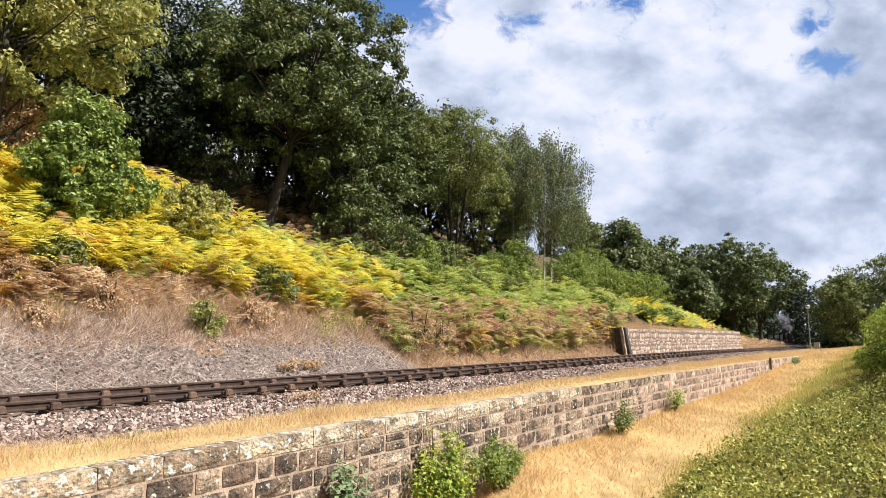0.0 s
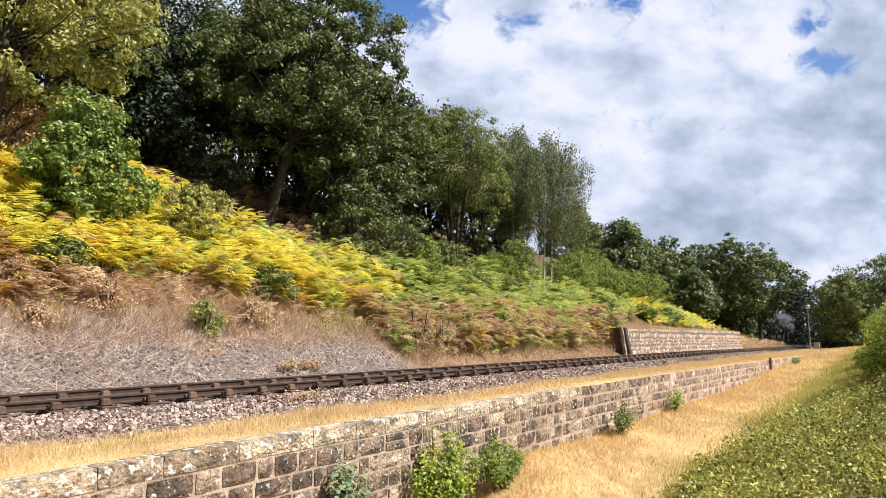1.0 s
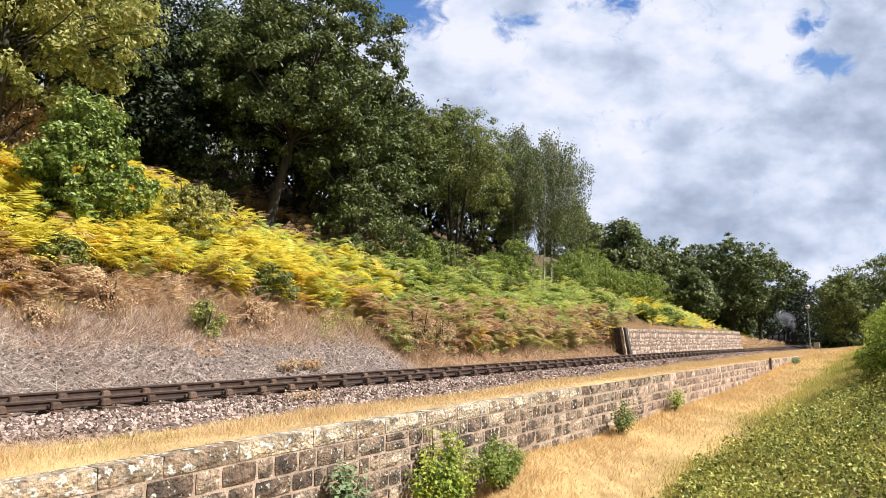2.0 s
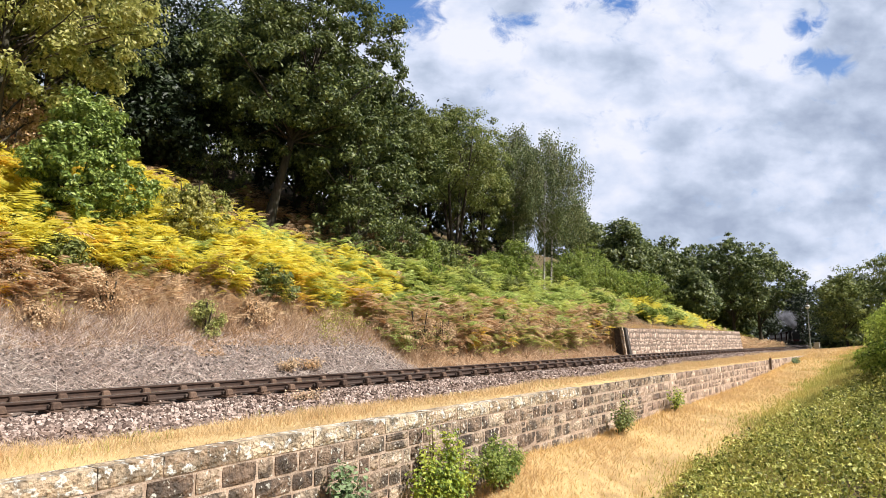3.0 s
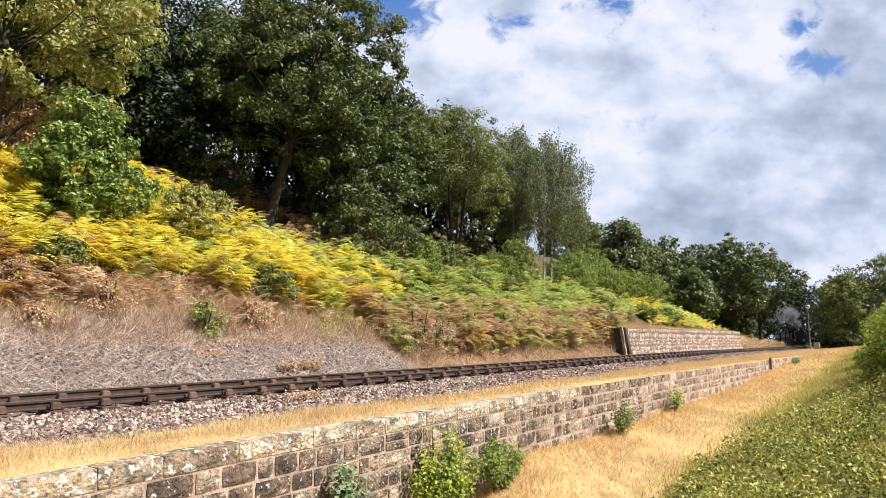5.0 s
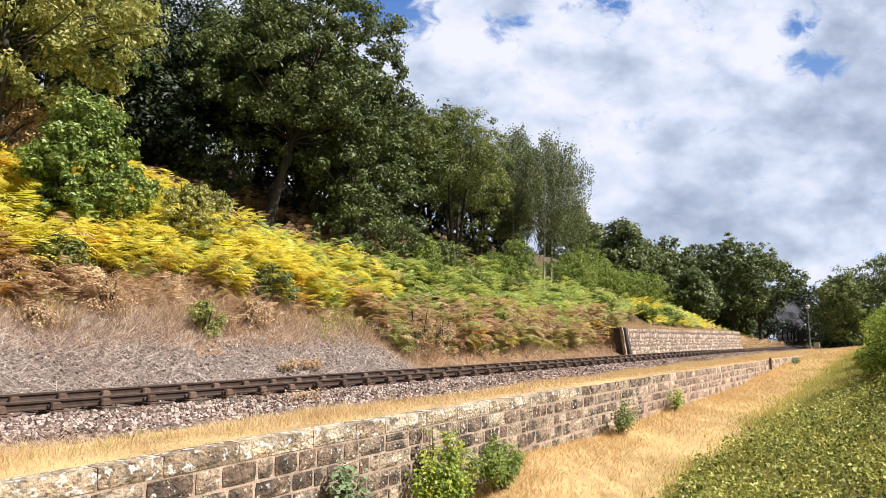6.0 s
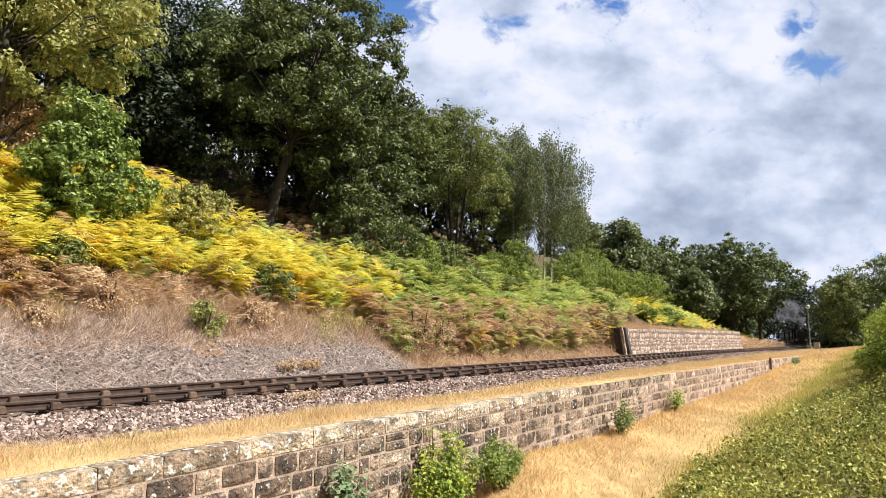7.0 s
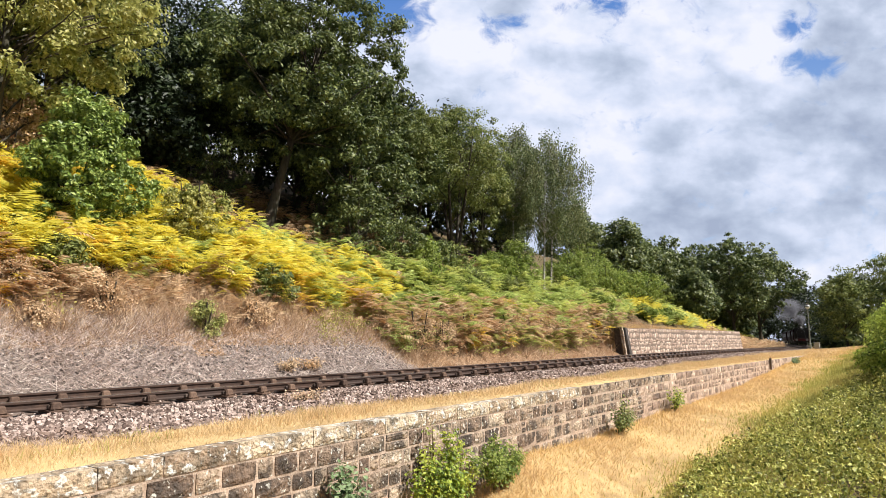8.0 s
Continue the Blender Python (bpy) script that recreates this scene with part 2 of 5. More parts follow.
M_FERN_B = leafy("browned_bracken", (0.30, 0.19, 0.10), (0.58, 0.41, 0.245), (0.80, 0.63, 0.43), (0.58, 0.33, 0.14), 0.45, 1.1, 0.8, 0.35)
M_STRAW = leafy("dry_golden_grass", (0.52, 0.35, 0.13), (0.74, 0.53, 0.22), (0.84, 0.67, 0.36), (0.70, 0.46, 0.18), 0.5, 0.6, 0.8, 0.35)
M_STALK = leafy("bleached_dead_stalks", (0.28, 0.17, 0.10), (0.54, 0.38, 0.245), (0.78, 0.62, 0.45), (0.42, 0.25, 0.13), 0.55, 0.4, 0.85, 0.2)
M_GREENGRASS = leafy("rank_green_grass", (0.22, 0.23, 0.05), (0.42, 0.42, 0.10), (0.62, 0.56, 0.19), (0.66, 0.52, 0.18), 0.5, 0.5, 0.7, 0.35)
M_VINE = leafy("bright_creeper_leaves", (0.08, 0.13, 0.02), (0.24, 0.33, 0.04), (0.48, 0.52, 0.07), (0.50, 0.46, 0.05), 0.4, 1.5)
M_BUDDLEIA = leafy("grey_green_leaves", (0.052, 0.098, 0.039), (0.143, 0.221, 0.098), (0.286, 0.377, 0.182), (0.208, 0.260, 0.091), 0.4, 1.0)
# leaves of the wood's depths: canopy shade is put into this near-black green
M_SHADELEAF = leafy("deep_green_holly_leaves", (0.009, 0.019, 0.007), (0.02, 0.036, 0.011), (0.05, 0.072, 0.022), (0.028, 0.04, 0.014), 0.4, 0.4, 0.55, 0.12)
M_SPOILSTONE = material("spoil_stone", [(0.15, (0.06, 0.05, 0.045)), (0.5, (0.23, 0.185, 0.165)), (0.85, (0.62, 0.53, 0.48))], 6, 4, 0.9, island=0.8, coords="World")
M_BED = material("fine_ballast_bed", [(0.3, (0.075, 0.05, 0.04)), (0.5, (0.19, 0.14, 0.115)), (0.72, (0.36, 0.285, 0.245))], 22, 10, 0.95, 1.0, 45, (0.12, 0.075, 0.055), 0.6, 0.5)


# ---- sky backdrop: a drifting layer of broken cloud ----
def sky_material():
    m = bpy.data.materials.new("broken_cloud_sky")
    m.use_nodes = True
    N, L = m.node_tree.nodes, m.node_tree.links
    N.remove(N["Principled BSDF"])
    uv = N.new("ShaderNodeUVMap")
    uv.uv_map = "sky"

    def noise(scale, detail, stretch, off, rough=0.55, distort=0.0):
        mp = N.new("ShaderNodeMapping")
        mp.inputs["Scale"].default_value, mp.inputs["Location"].default_value = (stretch[0], stretch[1], 1), (off, off * 0.7, off)
        L.new(uv.outputs[0], mp.inputs[0])
        n = N.new("ShaderNodeTexNoise")
        n.inputs["Scale"].default_value, n.inputs["Detail"].default_value, n.inputs["Roughness"].default_value, n.inputs["Distortion"].default_value = scale, detail, rough, distort
        L.new(mp.outputs[0], n.inputs["Vector"])
        return n.outputs[0]

    def calc(op, a, b, clamp=False):
        c = N.new("ShaderNodeMath")
        c.operation, c.use_clamp = op, clamp
        for k, w in enumerate((a, b)):
            if isinstance(w, (int, float)):
                c.inputs[k].default_value = w
            else:
                L.new(w, c.inputs[k])
        return c.outputs[0]

    def spot(x, y, rx, ry):
        """1 at the spot's middle, falling to 0 at its rim, its rim frayed."""
        mp = N.new("ShaderNodeMapping")
        mp.inputs["Location"].default_value, mp.inputs["Scale"].default_value = (-x / rx, -y / ry, 0), (1 / rx, 1 / ry, 1)
        L.new(uv.outputs[0], mp.inputs[0])
        ln = N.new("ShaderNodeVectorMath")
        ln.operation = "LENGTH"
        L.new(mp.outputs[0], ln.inputs[0])
        return calc("SUBTRACT", 1.0, ln.outputs["Value"], True)

    fray = noise(1.9, 8, (1, 1.3), 4.0, 0.62, 0.5)
    holes = None
    for x, y, rx, ry, k in [(6.9, -0.1, 1.25, 1.15, 1.9), (9.1, 0.4, 0.75, 0.4, 0.85), (10.9, 0.1, 1.0, 0.42, 0.9), (14.5, 1.1, 0.75, 0.42, 1.15), (14.2, 0.42, 0.5, 0.45, 0.9), (11.1, 2.2, 1.1, 0.35, 0.55), (13.7, 3.5, 3.0, 0.35, 0.28), (15.6, 4.4, 1.0, 0.4, 0.35), (10.35, 4.35, 0.5, 0.35, 1.0), (12.3, 0.3, 0.4, 0.25, 0.4)]:
        s = calc("MULTIPLY", spot(x, y, rx, ry), k)
        holes = s if holes is None else calc("MAXIMUM", holes, s)
    blue = calc("MULTIPLY", calc("ADD", holes, calc("MULTIPLY", calc("SUBTRACT", fray, 0.56), 2.6)), 1.0)
    ramp = N.new("ShaderNodeMapRange")
    ramp.interpolation_type = "SMOOTHSTEP"
    ramp.inputs["From Min"].default_value, ramp.inputs["From Max"].default_value = 0.08, 0.85
    L.new(blue, ramp.inputs[0])
    # cloud: bright tops, grey undersides, in bands that flatten towards the horizon
    big = noise(0.42, 8, (0.8, 1.25), 11.0, 0.48, 0.15)
    fine = noise(1.3, 8, (0.85, 1.25), 21.0, 0.52, 0.1)
    shade = calc("ADD", calc("MULTIPLY", big, 0.58), calc("MULTIPLY", fine, 0.42))
    for x, y, rx, ry, k in [(15.6, 2.3, 1.6, 1.0, -0.13), (12.6, 3.9, 3.5, 0.7, -0.07), (11.3, 1.5, 2.2, 0.7, -0.08), (13.6, 1.0, 1.0, 1.0, 0.10), (8.4, 0.9, 1.4, 0.7, 0.10), (14.2, 4.8, 1.4, 0.35, 0.12), (10.0, 2.5, 1.5, 0.5, 0.06), (15.5, 0.2, 1.2, 0.8, -0.05)]:
        shade = calc("ADD", shade, calc("MULTIPLY", spot(x, y, rx, ry), k))
    cr = N.new("ShaderNodeValToRGB")
    el = cr.color_ramp.elements
    el.new(0.5), el.new(0.6)
    for e, (p, c) in zip(el, [(0.36, (0.40, 0.47, 0.63)), (0.45, (0.56, 0.64, 0.81)), (0.52, (0.73, 0.80, 0.98)), (0.60, (0.92, 0.94, 1.06))]):
        e.position, e.color = p, (*c, 1)
    L.new(shade, cr.inputs[0])
    sep = N.new("ShaderNodeSeparateXYZ")
    L.new(uv.outputs[0], sep.inputs[0])
    br = N.new("ShaderNodeValToRGB")
    br.color_ramp.elements[0].color, br.color_ramp.elements[1].color = (0.12, 0.27, 0.66, 1), (0.50, 0.70, 0.98, 1)
    L.new(calc("MULTIPLY", sep.outputs[1], 0.19), br.inputs[0])
    mx = N.new("ShaderNodeMix")
    mx.data_type = "RGBA"
    L.new(ramp.outputs[0], mx.inputs[0])
    L.new(cr.outputs[0], mx.inputs[6])
    L.new(br.outputs[0], mx.inputs[7])
    em = N.new("ShaderNodeEmission")
    L.new(mx.outputs[2], em.inputs[0])
    em.inputs[1].default_value = 0.61
    L.new(em.outputs[0], N["Material Output"].inputs[0])
    return m


def build_sky():
    m = look(EYE, AIM).to_3x3()
    xs, ys = np.linspace(-3.5, 19.5, 70), np.linspace(-6, 6.4, 44)
    V, uvs = [], []
    for y in ys:
        for x in xs:
            d = (m @ Vector(((x - 7.84) / 11.5, (4.41 - y) / 11.5, -1))).normalized()
            e = d.z
            rr = 1 / math.sqrt((1 - e * e) / 4200 ** 2 + e * e / 1500 ** 2)
            V.append(tuple(EYE + d * rr)), uvs.append((x, y))
    n = len(xs)
    F = [(j * n + i, j * n + i + 1, (j + 1) * n + i + 1, (j + 1) * n + i) for j in range(len(ys) - 1) for i in range(n - 1)]
    ob = mesh_of("sky_backdrop", V, F, sky_material(), smooth_faces=True)
    lay = ob.data.uv_layers.new(name="sky")
    idx = np.zeros(len(ob.data.loops), np.int32)
    ob.data.loops.foreach_get("vertex_index", idx)
    lay.data.foreach_set("uv", np.array(uvs, np.float32)[idx].ravel())
    return tagged(ob, "bright broken cloud with small gaps of blue", "sky", kind="structure")


SKY = build_sky()


# ---- ground ----
def build_ground():
    us = np.concatenate([[-3500, -1500, -600, -250, -120, -60, -35], np.arange(-20, 8, 1.0), np.arange(8, 40, 0.4), np.arange(40, 110, 1.0), np.arange(110, 320, 5), [340, 400, 500, 700, 1000, 1600, 2500, 3500]])
    vs = np.concatenate([[-3500, -1500, -600, -250, -100, -50, -25, -14], np.arange(-9, 5.6, 0.45), [5.6, 5.9, 6.16, 6.20], np.arange(6.4, 20, 0.3), np.arange(20, 40, 0.8), np.arange(40, 90, 4), [110, 150, 250, 500, 1000, 2000, 3500]])
    U, Vv = np.meshgrid(us, vs, indexing="ij")
    Z = ground_z(U, Vv)
    P = np.stack([-Vv, U, Z], -1).reshape(-1, 3)
    nu, nv = len(us), len(vs)
    i, j = np.meshgrid(np.arange(nu - 1), np.arange(nv - 1), indexing="ij")
    a = (i * nv + j).ravel()
    F = np.stack([a, a + nv, a + nv + 1, a + 1], 1)[:, ::-1]
    ob = mesh_of("ground", P, F, M_GROUND, smooth_faces=True)
    ob.data.materials.append(M_SPOIL)
    ob.data.materials.append(M_FLOOR)
    ob.data.materials.append(M_BRUSH)
    ob.data.materials.append(M_BED)
    cu, cv = (U[:-1, :-1] + 0.2).ravel(), (Vv[:-1, :-1] + 0.2).ravel()
    vv = cv - bend(cu)
    mi = np.zeros(len(cu), int)
    mi[(vv > 7.9 + 0.02 * cu) & (vv < 14.0)] = 4
    mi[(vv >= 14.0) & (vv < 18.8)] = 3
    mi[(vv >= 13.4) & (vv < 14.9 + 0.3 * waves(cu, cv, 1.0)) & (cu < 18.5)] = 1
    mi[(vv > 14.8) & (vv < 17.2) & (cu > 38) & (cu < 76)] = 0
    mi[(vv > 18.3)] = 2
    mi[(cv < 2.6 + 0.5 * waves(cu, cv, 1.5)) | ((cu > 94) & ((vv < 9.5) | (vv > 14)))] = 2
    ob.data.polygons.foreach_set("material_index", mi.astype(np.int32))
    tagged(ob, "dry grassy ground rising into a bracken-covered cutting slope", "ground", kind="structure")


M_FLOOR = material("woodland_floor", [(0.3, (0.05, 0.035, 0.018)), (0.6, (0.13, 0.095, 0.045)), (0.8, (0.24, 0.18, 0.08))], 3, 9, 0.95, 0.6, 20)
build_ground()


# ---- railway ----
def track_point(u, dv=0.0):
    """Centre line of the track (rail-top height) at u, with a sideways step dv, and its heading."""
    c, z = float(bend(u)), float(rail_z(u))
    h = math.atan2(float(bend(u + 0.5) - bend(u - 0.5)), 1.0)
    return W(u - dv * math.sin(h), TRACK_V + c + dv * math.cos(h), z), h


RAIL_SECTION = [(-0.028, 0.0), (0.028, 0.0), (0.035, -0.008), (0.035, -0.034), (0.026, -0.044), (0.010, -0.052), (0.010, -0.104), (0.026, -0.114), (0.033, -0.122), (0.033, -0.140), (0.026, -0.147),
                (-0.026, -0.147), (-0.033, -0.140), (-0.033, -0.122), (-0.026, -0.114), (-0.010, -0.104), (-0.010, -0.052), (-0.026, -0.044), (-0.035, -0.034), (-0.035, -0.008)]


def build_track():
    track = tagged(new("railway_track"), "rusty bullhead railway track on wooden sleepers in stone ballast", "railway track")
    us = np.concatenate([np.arange(-14, 60, 2.0), np.arange(60, 306, 5.0)])
    n = len(RAIL_SECTION)
    for dv in (-0.7525, 0.7525):
        V, F = [], []
        for u in us:
            p, h = track_point(u, dv)
            for a, b in RAIL_SECTION:
                V.append((p.x - a * math.cos(h), p.y - a * math.sin(h), p.z + b))
        for i in range(len(us) - 1):
            for k in range(n):
                F.append((i * n + k, i * n + (k + 1) % n, (i + 1) * n + (k + 1) % n, (i + 1) * n + k))
        rail = mesh_of("rail", V, F, M_RAIL, track, "rusty bullhead rail with a worn top")
        rail.data.materials.append(M_RAILTOP)
        for pl in rail.data.polygons:
            if pl.index % n == 0:
                pl.material_index = 1
    # one sleeper and one chair, shared by all
    bm = bmesh.new()
    boxy(bm, -1.3, 1.3, -0.125, 0.125, -0.13, 0.0, 0.012, 1)
    sl = bpy.data.meshes.new("sleeper")
    bm.to_mesh(sl), bm.free()
    sl.materials.append(M_SLEEPER)
    bm = bmesh.new()
    boxy(bm, -0.23, 0.23, -0.11, 0.11, 0.0, 0.035, 0.008, 1)
    boxy(bm, -0.165, -0.036, -0.085, 0.085, 0.03, 0.152, 0.022, 1)
    boxy(bm, 0.036, 0.165, -0.085, 0.085, 0.03, 0.152, 0.022, 1)
    for q in (-0.20, 0.20):
        for w in (-0.06, 0.06):
            cyl(bm, (q, w, 0.03), (q, w, 0.065), 0.018, seg=5)
    for v in bm.verts:
        if v.co.z > 0.1:
            v.co.y *= 0.8
            v.co.x *= 0.9 if abs(v.co.x) > 0.06 else 1.0
    chm = bpy.data.meshes.new("rail_chair")
    bm.to_mesh(chm), bm.free()
    chm.materials.append(M_CHAIR)
    bm = bmesh.new()
    boxy(bm, -0.025, 0.025, -0.09, 0.09, 0.06, 0.115, 0.006, 1)
    keym = bpy.data.meshes.new("chair_key")
    bm.to_mesh(keym), bm.free()
    keym.materials.append(M_SLEEPER)
    r = random.Random(3)
    far_v, far_f = [], []
    for i in range(311):
        u = 4.63 + (i - 15) * 0.762 + r.uniform(-0.02, 0.02)
        p, h = track_point(u)
        m = Matrix.Translation(p + Vector((0, 0, -0.188))) @ Matrix.Rotation(h + r.uniform(-0.012, 0.012), 4, "Z")
        if u < 75:
            s = new("sleeper", sl)
            s.parent, s.matrix_basis = track, m
            for dv in (-0.7525, 0.7525):
                c = new("rail_chair", chm)
                c.parent, c.matrix_basis = s, Matrix.Translation((dv, 0, 0.0))
                k = new("chair_key", keym)
                k.parent, k.matrix_basis = s, Matrix.Translation((dv + (0.05 if dv > 0 else -0.05), r.uniform(-0.02, 0.02), 0))
        else:
            b = len(far_v)
            far_v += [tuple(m @ q.co) for q in sl.vertices]
            far_f += [tuple(b + w for w in pl.vertices) for pl in sl.polygons if len(pl.vertices) == 4]
    far = mesh_of("far_sleepers", far_v, far_f, M_SLEEPER, track)
    far["kind"] = "stuff"


build_track()


def rock_template(seed):
    r = random.Random(seed)
    bm = bmesh.new()
    bmesh.ops.create_cube(bm, size=0.72)
    bmesh.ops.triangulate(bm, faces=bm.faces)
    for v in bm.verts:
        v.co *= r.uniform(0.6, 1.2)
        v.co.z *= 0.75
    tv, tf = [tuple(v.co) for v in bm.verts], [tuple(q.index for q in f.verts) for f in bm.faces]
    bm.free()
    return tv, tf


def grass_edge(u):
    """Where the dry grass of the platform strip gives way to ballast."""
    return lerp_table(u, [0, 3, 10, 17, 29, 60], [8.0, 7.9, 7.75, 8.05, 8.4, 8.6])


def build_ballast():
    n = 33000
    u = 1.5 + 60 * rng.random(n) ** 1.75
    vv = np.where(rng.random(n) < 0.6, 7.6 + rng.random(n) * 2.95, 8.2 + rng.random(n) * 5.4)
    edge = grass_edge(u) + 0.16 * waves(u, vv, 1.3, 2) - 0.12
    keep = (vv > edge)
    inner = (np.abs(vv - TRACK_V) < 1.25) & (rng.random(n) < 0.25)
    keep &= ~inner
    keep &= ~((vv > 12.9) & (rng.random(n) < 0.5))
    u, vv = u[keep], vv[keep]
    v = vv + bend(u)
    hump = 0.035 * smooth(7.9, 9.2, vv) * (1 - smooth(12.9, 13.7, vv))
    z = ground_z(u, v) + hump * rng.random(len(u)) ** 0.5 - 0.004
    nearrail = np.abs(np.abs(vv - TRACK_V) - 0.7525) < 0.30
    z = np.where(nearrail, ground_z(u, v) - 0.015, z)
    size = (0.030 + 0.060 * rng.random(len(u)) ** 1.5) * (1 + 0.014 * u)
    T = np.stack([-v, u, z], 1)
    Vs, Fs, off = [], [], 0
    pick = rng.integers(0, 4, len(u))
    for k in range(4):
        tv, tf = rock_template(k)
        sel = pick == k
        a, b = piled(tv, tf, frames_for(rng.normal(size=(sel.sum(), 3)), size[sel]), T[sel])
        Vs.append(a), Fs.append(b + off)
        off += len(a)
    ob = mesh_of("ballast", np.concatenate(Vs), np.concatenate(Fs), M_BALLAST)
    tagged(ob, "loose pinkish grey crushed stone ballast around the sleepers", "ballast", kind="stuff")


build_ballast()


# ---- trees ----
def leaf_cloud(name, pts, outward, size, mat, parent, droop=0.0, up=0.55, jitter=0.38, plain=False):
    n = len(pts)
    nor = unit(outward) * 0.9 + np.array([0, 0, up]) + rng.normal(size=(n, 3)) * jitter
    if droop:
        nor = unit(nor * np.array([1, 1, 0.35]))
    M = frames_for(nor, size * rng.uniform(0.6, 1.3, n), None if not droop else np.tile([0.0, 0.0, -1.0], (n, 1)) + rng.normal(size=(n, 3)) * 0.4)
    V, F = piled(TRI_V if plain else LEAF_V, TRI_F if plain else LEAF_F, M, pts)
    return mesh_of(name, V, F, mat, parent)


def clumps(centres, radius, per, flat=0.6):
    """Points round each centre, denser at the middle, and the way out from it."""
    c = np.repeat(centres, per, 0)
    r = np.repeat(np.broadcast_to(radius, (len(centres),)), per)[:, None]
    d = unit(rng.normal(size=(len(c), 3))) * (rng.random((len(c), 1)) ** 0.4) * rng.uniform(0.75, 1.15, (len(c), 1)) * np.array([1, 1, flat])
    return c + d * r, d


def tree(name, u, v, height, width, mat, label, leaves=20000, leaf=0.13, stem=0.25, lean=(0, 0), crown_from=0.3, bark=None, category="tree", group="", n_clump=140, clump=0.95, stems=1, droop=0.0, seed=1, dz=-0.15, narrow=1.0, top=0.9, min_fork=0.14, plain=False):
    """A tapered trunk with limbs, and a crown of leaf clumps set unevenly over and inside a lobed shell."""
    r = np.random.default_rng(seed)
    base = W(u, v, float(ground_z(u, v)) + dz)
    root = new(name)
    root.location = base
    tagged(root, label, category, group)
    cz0, cz1 = height * crown_from, height
    mid, half = (cz0 + cz1) / 2, (cz1 - cz0) / 2
    d = unit(r.normal(size=(n_clump, 3)))
    lob = 1 + 0.20 * np.sin(3 * np.arctan2(d[:, 1], d[:, 0]) + seed) + 0.15 * np.sin(5 * d[:, 2] + 2.0 * seed + 2 * d[:, 0])
    rad = (0.35 + 0.65 * r.random(n_clump) ** 0.45) * lob
    taper = 1 - 0.35 * narrow * np.clip(d[:, 2], 0, 1)
    C = np.stack([d[:, 0] * width / 2 * rad * taper, d[:, 1] * width / 2 * rad * taper, mid + d[:, 2] * half * np.minimum(rad, 1.05) * top], 1)
    C[:, 0] += lean[0] * C[:, 2] / height
    C[:, 1] += lean[1] * C[:, 2] / height
    # trunks and limbs
    paths = []
    tips = []
    for s in range(stems):
        a = 2 * math.pi * s / stems + seed
        sx, sy = (0.0, 0.0) if stems == 1 else (math.cos(a) * width * 0.16, math.sin(a) * width * 0.16)
        b0 = (0.12 * sx, 0.12 * sy)
        pts = []
        k = 9
        for i in range(k):
            t = i / (k - 1)
            wob = 0.012 * height
            px = b0[0] + sx * t + lean[0] * t + wob * math.sin(3.1 * t + seed + s)
            py = b0[1] + sy * t + lean[1] * t + wob * math.cos(2.3 * t + 2 * seed + s) - wob * math.cos(2 * seed + s)
            pts.append(((px - wob * math.sin(seed + s), py, t * height * 0.88), max(0.02, stem * (1 - 0.9 * t) * (1.35 if i == 0 else 1))))
        paths.append(pts)
        tips.append(pts)
    trunk_v, trunk_f = tubes(paths, 9)
    mesh_of("trunk", trunk_v, trunk_f, bark or M_BARK, root, smooth_faces=True)
    limbs = []
    for i in range(0, n_clump, max(1, n_clump // (22 if plain else 46))):
        pts = tips[i % stems]
        t = np.clip((C[i, 2] - 0.18 * height) / (0.95 * height), min_fork, 0.9)
        j = min(int(t * 8), 7)
        p0 = Vector(pts[j][0]).lerp(Vector(pts[j + 1][0]), t * 8 - j)
        p1 = Vector(C[i])
        r0 = pts[j][1] * 0.34
        m1 = p0.lerp(p1, 0.4) + Vector((0, 0, 0.05 * height * r.random()))
        m2 = p0.lerp(p1, 0.75) + Vector((0, 0, 0.04 * height * r.random()))
        limbs.append([(p0, r0), (m1, r0 * 0.7), (m2, r0 * 0.45), (p1, 0.012)])
    lv, lf = tubes(limbs, 5)
    mesh_of("branchwork", lv, lf, bark or M_BARK, root)
    per = max(8, leaves // n_clump)
    pts, out = clumps(C, clump * r.uniform(0.65, 1.35, n_clump), per, 0.62 if not droop else 1.5)
    if droop:
        pts[:, 2] -= droop * r.random(len(pts)) ** 2
    leaf_cloud("crown", pts, out + 0.25 * (pts - np.array([0, 0, mid])) / max(width, 1), np.full(len(pts), leaf), mat, root, droop, plain=plain)
    return root


